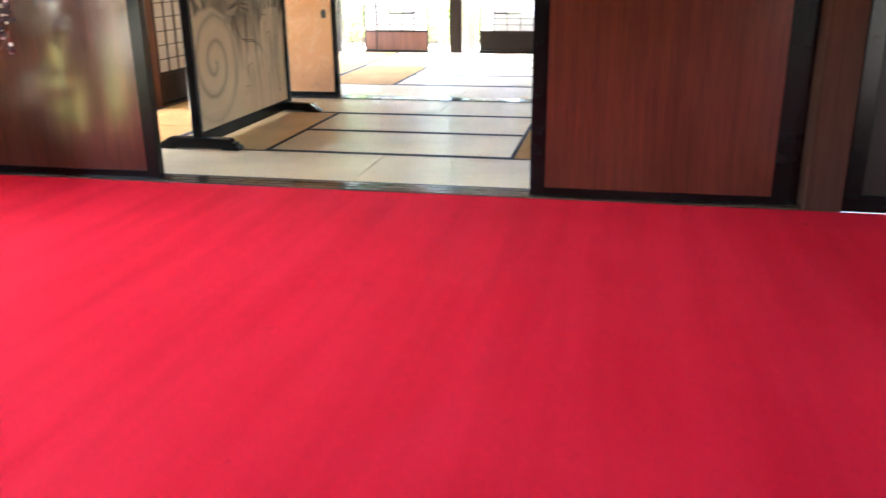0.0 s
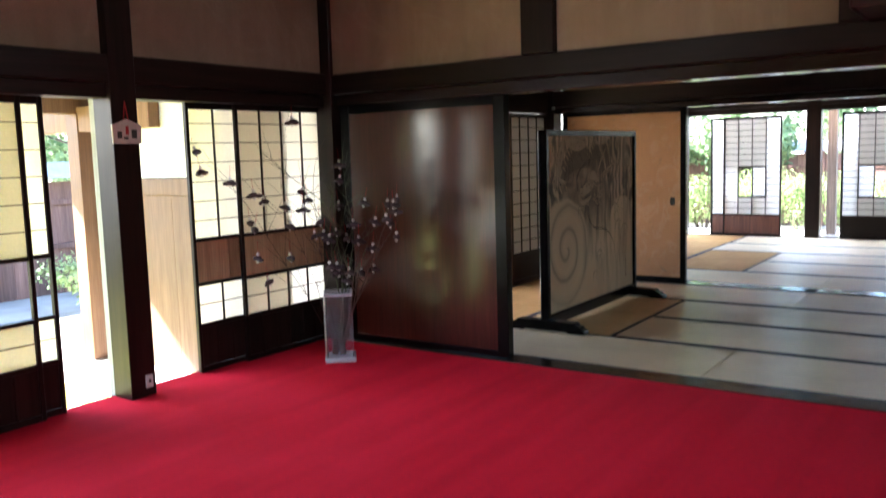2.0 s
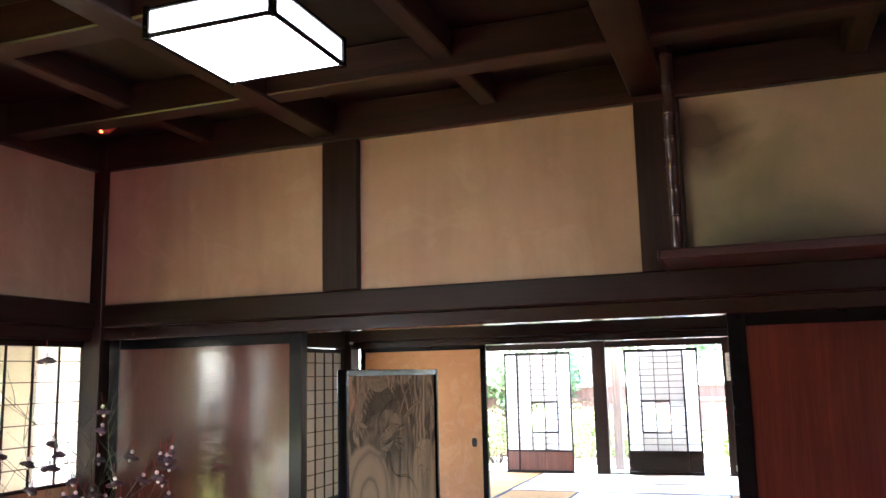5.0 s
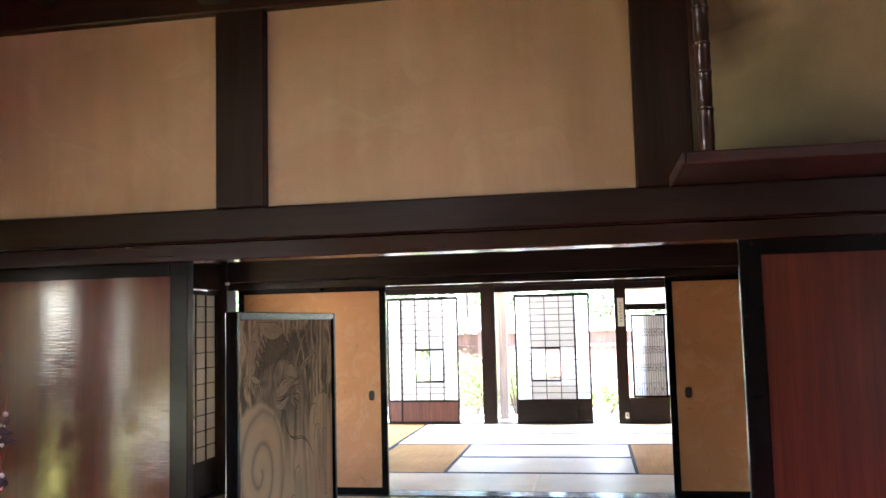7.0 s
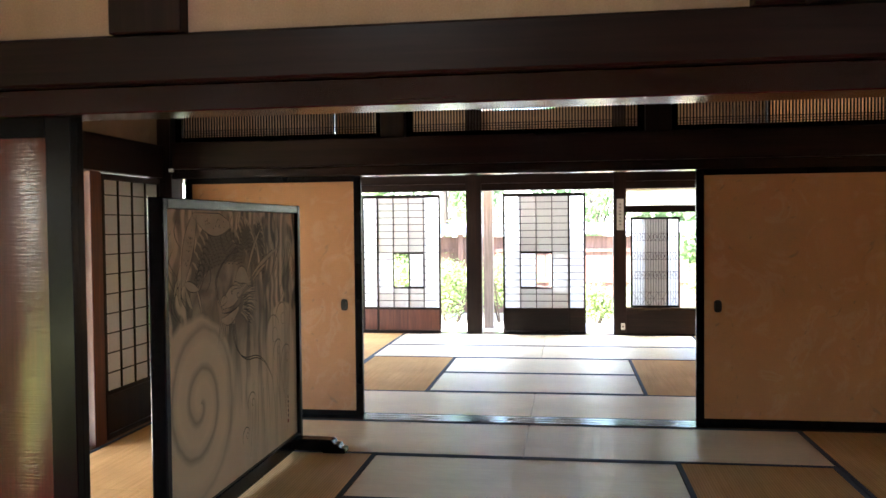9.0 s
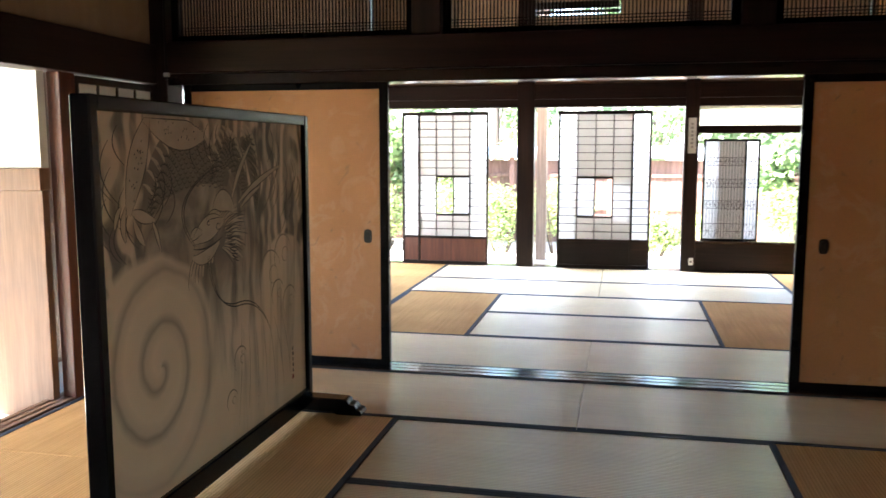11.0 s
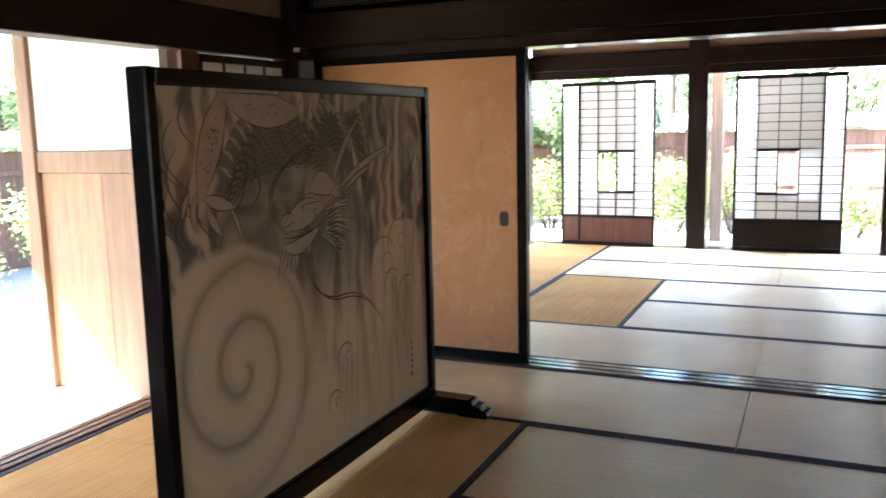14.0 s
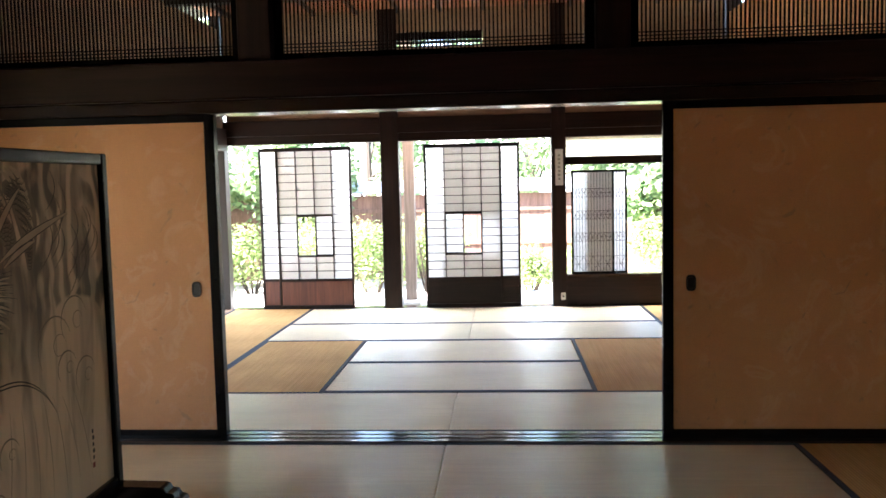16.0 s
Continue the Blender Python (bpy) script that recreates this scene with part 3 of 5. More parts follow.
# ---- sliding panels ----
def shoji(label, w, h, at, cols, rows, kick=0.3, gaps=(), kick_mat=BROWN_WOOD, outer=False, group="paper screens", frame_mat=DARK_Z):
    """Wooden lattice panel with paper. rows: heights of the cross bars from below; gaps: (z0, z1, kind) bands of board, glass or a cut-out."""
    t = thing("shoji_screen", label, "sliding screen", group, at)
    s = 0.024
    for x in (0, w - s):
        block("stile", frame_mat, t, x, -0.015, 0.0, x + s, 0.015, h)
    block("top_rail", frame_mat, t, s, -0.014, h - 0.04, w - s, 0.014, h)
    block("bottom_rail", frame_mat, t, s, -0.014, 0.0, w - s, 0.014, 0.035)
    if kick:
        block("kick_board", kick_mat, t, s, -0.005, 0.036, w - s, 0.005, kick - 0.016)
        if outer:
            for k in range(1, 6):
                x = s + (w - 2 * s) * k / 6
                block("kick_batten", frame_mat, t, x - 0.006, -0.011, 0.036, x + 0.006, -0.0055, kick - 0.016, 0.001)
        block("kick_rail", frame_mat, t, s, -0.014, kick - 0.015, w - s, 0.014, kick + 0.012)
    z_low = kick + 0.012 if kick else 0.036
    step = (w - 2 * s) / cols
    holes = [(z0, z1, x0, x1, kind) for z0, z1, x0, x1, kind in gaps]
    # paper, cut round the holes
    cuts = sorted({z_low, h - 0.041, *[z for hole in holes for z in hole[:2]]})
    for a, b in zip(cuts, cuts[1:]):
        inside = [o for o in holes if o[0] <= a + 0.001 and o[1] >= b - 0.001]
        spans = [(s, w - s)]
        for o in inside:
            x0, x1 = max(s, o[2] * step + s), min(w - s, o[3] * step + s)
            spans = [p for p in ((spans[0][0], x0), (x1, spans[0][1])) if p[1] - p[0] > 0.01]
            if not spans:
                break
        for x0, x1 in spans:
            block("paper", CREAM_PAPER if outer else PAPER, t, x0, 0.004, a, x1, 0.0055, b, 0)
    for z0, z1, c0, c1, kind in holes:
        x0, x1 = max(s, c0 * step + s), min(w - s, c1 * step + s)
        for z in (z0, z1):
            block("rail", frame_mat, t, x0, -0.013, z - 0.011, x1, 0.012, z + 0.011)
        if c0 > 0:
            for x in (x0, x1):
                block("hole_stile", frame_mat, t, x - 0.008, -0.013, z0 + 0.012, x + 0.008, 0.012, z1 - 0.012)
        if kind == "board":
            cuts_ = (x0, x0 + (x1 - x0) * 0.33, x0 + (x1 - x0) * 0.52, x0 + (x1 - x0) * 0.74, x1)
            for k, (p, q) in enumerate(zip(cuts_, cuts_[1:])):
                block("board", HONEY, t, p + 0.001, -0.004 - 0.001 * (k % 2), z0 + 0.012, q - 0.001, 0.004, z1 - 0.012, 0.001)
    for r in rows:
        for x0, x1 in _clear(r, holes, s, w, step):
            if outer:
                block("cross_bar", SHADE_BROWN, t, x0, -0.006, r - 0.003, x1, 0.003, r + 0.003, 0)
            else:
                block("cross_bar", frame_mat, t, x0, -0.007, r - 0.0035, x1, 0.003, r + 0.0035, 0)
    for c in range(1, cols):
        x = s + c * step
        for a, b in _clear_up(c, holes, z_low, h - 0.041):
            block("upright_bar", frame_mat, t, x - 0.0045, -0.009, a, x + 0.0045, 0.0035, b, 0)
    return t


def _clear(z, holes, s, w, step):
    for z0, z1, c0, c1, _ in holes:
        if z0 - 0.01 < z < z1 + 0.01:
            x0, x1 = max(s, c0 * step + s), min(w - s, c1 * step + s)
            return [p for p in ((s, x0), (x1, w - s)) if p[1] - p[0] > 0.02]
    return [(s, w - s)]


def _clear_up(c, holes, a, b):
    cut = sorted((z0, z1) for z0, z1, c0, c1, _ in holes if c0 < c < c1)
    out = []
    for z0, z1 in cut:
        out.append((a, z0))
        a = z1
    return out + [(a, b)]


# garden end: two pairs of screens with a low viewing gap
ROW = [0.33 + 0.0905 * k for k in range(1, 16)]
HOLE = [(0.59, 1.04, 1, 3, "open")]
LOW = "dark lattice screen with white paper, low viewing gap"
shoji(LOW + ", half drawn", 0.85, 1.80, pose(-2.178, FY - 0.035, 0), 4, ROW, 0.32, HOLE)
shoji(LOW + ", behind the other", 0.85, 1.80, pose(-2.378, FY + 0.0, 0), 4, ROW, 0.32, HOLE)
shoji(LOW + ", half drawn", 0.85, 1.80, pose(-0.52, FY - 0.035, 0), 4, ROW, 0.32, HOLE, DARK_X)
shoji(LOW + ", behind the other", 0.85, 1.80, pose(-0.322, FY + 0.0, 0), 4, ROW, 0.32, HOLE, DARK_X)

# carpet room: paper windows with a board band
BAND = [(0.58, 0.87, 0, 4, "board")]
ROWA = [0.445] + [0.87 + 0.125 * k for k in range(1, 7)]
BANDED = "dark lattice screen with cream paper and a board band"
shoji(BANDED + ", half drawn", 0.85, 1.75, pose(SX, -0.895, 0, 0, 0, 90), 4, ROWA, 0.31, BAND, DARK_Z, True)
shoji(BANDED + ", outer one", 0.85, 1.75, pose(SX - 0.036, -1.27, 0, 0, 0, 90), 4, ROWA, 0.31, BAND, DARK_Z, True)
GLASSED = "dark lattice screen with paper and a clear middle band"
VIEW = [(0.55, 0.89, 0, 3, "open")]
for k, (y, off) in enumerate(((-2.21, -0.036), (-2.35, 0.0))):
    shoji(GLASSED, 0.86, 1.75, pose(SX + off, y - 0.86, 0, 0, 0, 90), 3, [0.43] + [0.89 + 0.144 * k for k in range(1, 6)], 0.3, VIEW, DARK_Z, True)

# mat room: side screen
ROWB = [0.31 + 0.132 * k for k in range(1, 11)]
FINE = "dark fine lattice paper screen beside the open side"
shoji(FINE, 0.79, 1.77, pose(-2.74, 2.715, 0, 0, 0, 90), 4, ROWB, 0.31, (), DARK_Z)
shoji(FINE, 0.79, 1.77, pose(-2.79, 2.70, 0, 0, 0, 90), 4, ROWB, 0.31, (), DARK_Z)


def panel_door(name, label, category, group, w, h, at, face, frame_w, pull=None, base=0.05):
    """A sliding door: a framed board or papered panel."""
    t = thing(name, label, category, group, at)
    for x in (0, w - frame_w):
        block("stile", LACQUER, t, x, -0.018, 0, x + frame_w, 0.018, h)
    block("top_rail", LACQUER, t, frame_w, -0.017, h - frame_w * 0.75, w - frame_w, 0.017, h)
    block("bottom_rail", LACQUER, t, frame_w, -0.017, 0, w - frame_w, 0.017, base)
    block("panel", face, t, frame_w, -0.010, base, w - frame_w, 0.010, h - frame_w * 0.75, 0)
    if pull:
        bm = bmesh.new()
        loops = []
        for y, k in ((-0.0105, 1.0), (-0.0145, 0.97), (-0.0145, 0.72), (-0.0108, 0.66)):
            loops.append([bm.verts.new((0.026 * k * math.copysign(abs(math.cos(a)) ** 0.6, math.cos(a)), y, 0.043 * k * math.copysign(abs(math.sin(a)) ** 0.6, math.sin(a))))
                          for a in [2 * math.pi * j / 24 for j in range(24)]])
        for p, q in zip(loops, loops[1:]):
            for j in range(24):
                bm.faces.new((p[j], p[(j + 1) % 24], q[(j + 1) % 24], q[j]))
        bm.faces.new(loops[-1])
        bmesh.ops.recalc_face_normals(bm, faces=bm.faces)
        ob = part("finger_pull", bm, IRON, t, "dark iron finger pull")
        ob.location = (pull, 0, 0.826)
    return t


WOODEN = "red-brown lacquered wooden sliding door in a black frame"
panel_door("wooden_sliding_door", WOODEN + ", slid open", "sliding door", "wooden doors", 1.40, 1.745, pose(-2.60, -0.02, 0.006), RED_DOOR, 0.085)
panel_door("wooden_sliding_door", WOODEN + ", behind another", "sliding door", "wooden doors", 1.40, 1.745, pose(-2.62, 0.045, 0.006), RED_DOOR, 0.085)
panel_door("wooden_sliding_door", WOODEN + ", slid open", "sliding door", "wooden doors", 1.41, 1.745, pose(1.155, -0.02, 0.006), RED_DOOR, 0.085)
panel_door("wooden_sliding_door", WOODEN + ", behind another", "sliding door", "wooden doors", 1.41, 1.745, pose(1.22, 0.045, 0.006), RED_DOOR, 0.085)
PAPERED = "golden brown papered sliding door in a thin black frame"
panel_door("fusuma_door", PAPERED + ", slid open", "sliding door", "papered doors", 1.35, 1.765, pose(-2.54, 3.545, 0.006), FUSUMA, 0.055, 1.35 - 0.135)
panel_door("fusuma_door", PAPERED + ", behind another", "sliding door", "papered doors", 1.33, 1.765, pose(-2.535, 3.61, 0.006), FUSUMA, 0.055)
panel_door("fusuma_door", PAPERED + ", slid open", "sliding door", "papered doors", 1.45, 1.765, pose(1.165, 3.545, 0.006), FUSUMA, 0.055, 0.145)
panel_door("fusuma_door", PAPERED + ", behind another", "sliding door", "papered doors", 1.44, 1.765, pose(1.18, 3.61, 0.006), FUSUMA, 0.055)


# ---- lattice transoms between the mat rooms ----
def transom(x0, x1, z0, z1, y):
    t = thing("lattice_transom", "dark transom of fine upright slats between the rooms", "transom", "lattice transoms", pose((x0 + x1) / 2, y, z0))
    w, h = (x1 - x0) / 2, z1 - z0
    for a, b in ((-w, -w + 0.05), (w - 0.05, w)):
        block("frame_side", LACQUER, t, a, -0.02, 0, b, 0.02, h)
    for a, b in ((0, 0.042), (h - 0.03, h)):
        block("frame_rail", LACQUER, t, -w + 0.05, -0.02, a, w - 0.05, 0.02, b)
    first = block("slat", SLAT, t, -0.0045, -0.008, 0.03, 0.0045, 0.004, h - 0.03, 0)
    n = int((2 * w - 0.07) / 0.0215)
    for k in range(n):
        if k:
            repeat("slat", first, t, (-w + 0.035 + (k + 0.5) * (2 * w - 0.07) / n, 0, h / 2))
    first.location.x = -w + 0.035 + 0.5 * (2 * w - 0.07) / n
    first.location.y = 0
    for z in (0.056, 0.074, 0.092, h / 2 - 0.018, h / 2, h / 2 + 0.018, h - 0.08, h - 0.06):
        block("cross_strip", SLAT, t, -w + 0.035, 0.004, z - 0.003, w - 0.035, 0.011, z + 0.003, 0)


transom(-2.63, -1.033, 2.041, 2.858, 3.59)
transom(-0.857, 0.827, 2.041, 2.858, 3.59)
transom(1.003, 2.64, 2.041, 2.858, 3.59)

post(-2.78, 5.5, 0.14, 1.78, -0.3)
post(-2.78, 6.9, 0.14, 1.78, -0.3)


# ---- standing screen with an ink painting ----
def ink_panel(name):
    """Aged silk with a soft ink spiral, drifting washes and smoke."""
    m, ns, ln, b = shader(name, 0.75)
    tc = ns.new("ShaderNodeTexCoord")
    sep = ns.new("ShaderNodeSeparateXYZ")
    ln.new(tc.outputs["Object"], sep.inputs[0])

    def maths(op, a, c=None, d=None):
        n = ns.new("ShaderNodeMath")
        n.operation = op
        for k, v in enumerate((a, c, d)):
            if v is None:
                continue
            if isinstance(v, (int, float)):
                n.inputs[k].default_value = v
            else:
                ln.new(v, n.inputs[k])
        return n.outputs[0]

    u, v = sep.outputs["Y"], sep.outputs["Z"]
    wob = node(ns, "ShaderNodeTexNoise", Scale=3.0, Detail=3.0)
    ln.new(tc.outputs["Object"], wob.inputs["Vector"])
    du = maths("MULTIPLY", maths("SUBTRACT", u, 0.335), 1.08)
    dv = maths("SUBTRACT", v, 0.47)
    r = maths("SQRT", maths("ADD", maths("MULTIPLY", du, du), maths("MULTIPLY", dv, dv)))
    r = maths("ADD", r, maths("MULTIPLY", maths("SUBTRACT", wob.outputs[0], 0.5), 0.09))
    th = maths("DIVIDE", maths("ARCTAN2", dv, du), 6.28318)
    turn = maths("FRACT", maths("ADD", maths("DIVIDE", r, 0.185), th))
    line = ramp(ns, ln, turn, [(0.0, (0.35, 0.35, 0.35)), (0.10, (0.95, 0.95, 0.95)), (0.30, (0.12, 0.12, 0.12)), (0.75, (0, 0, 0)), (1.0, (0.35, 0.35, 0.35))])
    near = ramp(ns, ln, r, [(0.30, (1, 1, 1)), (0.56, (0, 0, 0))])
    swirl = maths("MULTIPLY", line.outputs[0], near.outputs[0])
    wisp = place(ns, ln, (1.0, 2.2, 1.1))
    n1 = node(ns, "ShaderNodeTexNoise", Scale=1.6, Detail=5.0, Distortion=2.5)
    ln.new(wisp.outputs[0], n1.inputs["Vector"])
    wash = ramp(ns, ln, n1.outputs[0], [(0.36, (0.45, 0.45, 0.45)), (0.58, (1, 1, 1))])

    def outside(cu, cv, ru, rv, soft):
        """0 within an oval cloud, 1 outside it."""
        a = maths("DIVIDE", maths("SUBTRACT", u, cu), ru)
        c = maths("DIVIDE", maths("SUBTRACT", v, cv), rv)
        d = maths("ADD", maths("SQRT", maths("ADD", maths("MULTIPLY", a, a), maths("MULTIPLY", c, c))), maths("MULTIPLY", maths("SUBTRACT", wob.outputs[0], 0.5), 0.25))
        return ramp(ns, ln, d, [(1.0 - soft, (0, 0, 0)), (1.0 + soft, (1, 1, 1))]).outputs[0]

    up = ramp(ns, ln, v, [(0.46, (0.0, 0.0, 0.0)), (0.72, (0.75, 0.75, 0.75)), (0.84, (1.0, 1.0, 1.0)), (1.05, (0.85, 0.85, 0.85)), (1.3, (0.95, 0.95, 0.95))])
    smoke = maths("MULTIPLY", wash.outputs[0], up.outputs[0])
    for oval in ((0.30, 0.42, 0.47, 0.465, 0.07), (1.46, 0.60, 0.27, 0.26, 0.06)):
        smoke = maths("MULTIPLY", smoke, outside(*oval))
    # flame-like wisps along the upper edge and both upper corners
    flow = place(ns, ln, (1.0, 1.0, 0.8))
    fire = node(ns, "ShaderNodeTexWave", Scale=2.6, Distortion=11.0, Detail=1.2)
    fire.inputs["Detail Scale"].default_value = 1.7
    fire.bands_direction = "Y"
    ln.new(flow.outputs[0], fire.inputs["Vector"])
    tongue = ramp(ns, ln, fire.outputs["Fac"], [(0.15, (1, 1, 1)), (0.45, (0.75, 0.75, 0.75)), (0.7, (0.12, 0.12, 0.12)), (1.0, (0.0, 0.0, 0.0))]).outputs[0]
    inside = outside(0.72, 0.60, 0.60, 0.62, 0.10)
    smoke = maths("MULTIPLY", smoke, maths("ADD", maths("MULTIPLY", inside, tongue), maths("MULTIPLY", maths("SUBTRACT", 1.0, inside), 0.85)))
    fall = place(ns, ln, (1.0, 5.5, 0.9))
    n2 = node(ns, "ShaderNodeTexNoise", Scale=1.3, Detail=4.0, Distortion=1.2)
    ln.new(fall.outputs[0], n2.inputs["Vector"])
    streak = ramp(ns, ln, n2.outputs[0], [(0.48, (0, 0, 0)), (0.66, (0.5, 0.5, 0.5))])
    side = ramp(ns, ln, u, [(0.60, (0, 0, 0)), (0.80, (1, 1, 1))])
    low = ramp(ns, ln, v, [(0.10, (0.3, 0.3, 0.3)), (0.3, (1, 1, 1))])
    rain = maths("MULTIPLY", maths("MULTIPLY", streak.outputs[0], side.outputs[0]), low.outputs[0])
    dark = maths("MINIMUM", maths("ADD", maths("ADD", maths("MULTIPLY", swirl, 0.62), smoke), rain), 0.92)
    tone = node(ns, "ShaderNodeTexNoise", Scale=1.4, Detail=4.0)
    ln.new(tc.outputs["Object"], tone.inputs["Vector"])
    silk = ramp(ns, ln, tone.outputs[0], [(0.3, (0.62, 0.485, 0.31)), (0.7, (0.72, 0.575, 0.38))])
    weave = node(ns, "ShaderNodeTexNoise", Scale=420.0, Detail=1.0)
    ln.new(tc.outputs["Object"], weave.inputs["Vector"])
    col = mix(ns, ln, dark, silk.outputs[0], (0.10, 0.090, 0.070))
    ln.new(col, b.inputs["Base Color"])
    bump(ns, ln, b, weave.outputs[0], 0.15, 0.0005)
    return m


SILK = ink_panel("ink_washed_silk")
INK = plain("black_ink", (0.055, 0.050, 0.040), 0.85)
PALE_INK = plain("pale_wash_ink", (0.52, 0.42, 0.28), 0.85)
SOFT_INK = plain("thin_ink", (0.075, 0.064, 0.046), 0.85)
SEAL = plain("red_seal_ink", (0.25, 0.06, 0.04), 0.8)


def ribbon(bm, points, width, lift):
    """A brush stroke on the panel: points (u, v), widest in the middle."""
    n = len(points)
    row = []
    for k, (a, c) in enumerate(points):
        p, q = points[max(0, k - 1)], points[min(n - 1, k + 1)]
        d = Vector((q[0] - p[0], q[1] - p[1]))
        d = d.normalized() if d.length else Vector((1, 0))
        half = width * 0.5 * (0.25 + 0.75 * math.sin(math.pi * k / (n - 1)))
        row.append([bm.verts.new((lift, a - d.y * half * e, c + d.x * half * e)) for e in (-1, 1)])
    for (a, b), (c, d) in zip(row, row[1:]):
        bm.faces.new((a, b, d, c))


def arc(u, v, r, a0, a1, squash=1.0, grow=0.0, n=18):
    return [(u + (r + grow * k / n) * math.cos(radians(a0 + (a1 - a0) * k / n)),
             v + squash * (r + grow * k / n) * math.sin(radians(a0 + (a1 - a0) * k / n))) for k in range(n + 1)]


def bend(p, q, r, n=20):
    """A curve from p to r pulled towards q."""
    return [((1 - t) ** 2 * p[0] + 2 * t * (1 - t) * q[0] + t * t * r[0], (1 - t) ** 2 * p[1] + 2 * t * (1 - t) * q[1] + t * t * r[1]) for t in [k / n for k in range(n + 1)]]


def standing_screen():
    t = thing("standing_screen", "black lacquered standing screen with a swirling ink painting", "standing screen", at=pose(-1.405, 0.87, 0))
    L, H, s = 1.80, 1.538, 0.044
    for a in (0, L - s):
        block("stile", LACQUER, t, -0.036, a, 0.02, 0.036, a + s, H, 0.006)
    block("top_rail", LACQUER, t, -0.034, s, H - 0.050, 0.034, L - s, H - 0.001, 0.006)
    block("bottom_rail", LACQUER, t, -0.034, s, 0.03, 0.034, L - s, 0.120, 0.006)
    panel = part("painted_panel", box(bmesh.new(), -0.012, 0, 0, 0.012, L - 2 * s, H - 0.170), SILK, t, "aged silk panel with ink swirls and smoke")
    panel.location = (0, s, 0.120)
    W, V = L - 2 * s, H - 0.170
    rnd = random.Random(5)
    ink, pale = bmesh.new(), bmesh.new()
    lift = 0.0128
    mid, line = bmesh.new(), bmesh.new()

    def keep(pts):
        return [(max(0.012, min(W - 0.012, x)), max(0.012, min(V - 0.012, z))) for x, z in pts]

    def outlined(pts, w, lift_, edge=0.0045):
        """A pale stroke with a thin dark line along each side."""
        pts = keep(pts)
        ribbon(pale, pts, w, lift_)
        n = len(pts)
        for e in (-1, 1):
            run = []
            for k, (x, z) in enumerate(pts):
                p, q = pts[max(0, k - 1)], pts[min(n - 1, k + 1)]
                d = Vector((q[0] - p[0], q[1] - p[1]))
                d = d.normalized() if d.length else Vector((1, 0))
                half = w * 0.5 * (0.25 + 0.75 * math.sin(math.pi * k / (n - 1))) * e
                run.append((x - d.y * half, z + d.x * half))
            ribbon(line, keep(run), edge, lift_ + 0.0003)

    def licks(n, u0, u1, v0, v1, lean):
        """Flame-like pale curls, hooked at the tip, each with thin dark edges."""
        for k in range(n):
            a = (u0 + (u1 - u0) * (k + rnd.uniform(0.1, 0.9)) / n, rnd.uniform(v0, v1))
            h = rnd.uniform(0.12, 0.22)
            mid_ = (a[0] - lean * h * 0.55, a[1] - h * 0.5)
            tip = (a[0] + lean * h * 0.25, a[1] - h)
            ribbon(line, keep(bend(a, mid_, tip, 14)), 0.006, lift + 0.0004)

    # grey scaled coils: one arching behind the limb, one rising at the far side
    coils = ((bend((0.28, 1.02), (0.46, 1.36), (0.90, 1.12), 34), 0.24), (bend((0.72, 1.12), (0.94, 1.42), (1.08, 1.02), 24), 0.15), (bend((1.02, V - 0.02), (1.20, 1.25), (1.16, 0.98), 24), 0.14))
    for j, (run, wide) in enumerate(coils):
        run = [(x, min(V - 0.09, z)) for x, z in run]
        ribbon(mid, run, wide, lift + 0.00005 * j)
        for i in range(2, len(run) - 2):
            x, z = run[i]
            half = wide * 0.42 * (0.25 + 0.75 * math.sin(math.pi * i / len(run)))
            for m in range(6):
                f = (m + 0.5 * (i % 2)) / 5.5 * 2 - 1
                ribbon(line, keep(arc(x + 0.25 * f * half, z + f * half, 0.016, 190, 345, n=6)), 0.0035, lift + 0.0005)
        for k in range(2, len(run) - 3, 2):
            x, z = run[k]
            top = z + wide * 0.46 * (0.25 + 0.75 * math.sin(math.pi * k / len(run)))
            ribbon(pale, keep(bend((x + 0.03, top - 0.03), (x + 0.02, top + 0.01), (x - 0.035, top + 0.03), 8)), 0.018, lift + 0.0003)
    licks(6, 0.02, 0.20, 1.05, V - 0.01, 1)
    licks(4, 0.02, 0.12, 0.98, 1.12, 1)
    licks(5, 0.28, 0.46, 1.10, 1.20, -1)
    licks(8, 0.62, 1.02, V - 0.06, V - 0.01, 1)
    licks(9, 1.24, W - 0.05, 1.12, V - 0.01, -1)
    licks(6, 1.30, W - 0.03, 0.98, 1.14, -1)
    # spotted bent limb, ending in a clawed foot
    upper, lower = bend((0.70, 1.30), (0.50, 1.29), (0.28, 1.36), 22), bend((0.31, 1.36), (0.23, 1.22), (0.17, 1.03), 22)
    outlined(upper, 0.125, lift + 0.0007)
    outlined(lower, 0.105, lift + 0.00075)
    for k in range(46):
        x, z = (upper, lower)[k % 2][rnd.randrange(4, 19)]
        ribbon(ink, keep(arc(x + rnd.uniform(-0.026, 0.026), z + rnd.uniform(-0.028, 0.028), 0.0025, 0, 300, n=5)), 0.004, lift + 0.0013)
    for k, (p, q, r_, w) in enumerate((((0.16, 1.06), (0.12, 1.00), (0.15, 0.94), 0.030), ((0.19, 1.04), (0.24, 1.02), (0.33, 1.00), 0.045), ((0.20, 1.01), (0.22, 0.96), (0.26, 0.92), 0.034),
                                       ((0.31, 1.00), (0.34, 0.96), (0.36, 0.885), 0.022), ((0.13, 1.06), (0.10, 1.04), (0.09, 0.99), 0.024))):
        outlined(bend(p, q, r_, 14), w, lift + 0.0008 + 0.00004 * k)
    # bushy head: mane, brow, snout, bearded jaw, two horns
    cu, cv = 0.80, 0.90
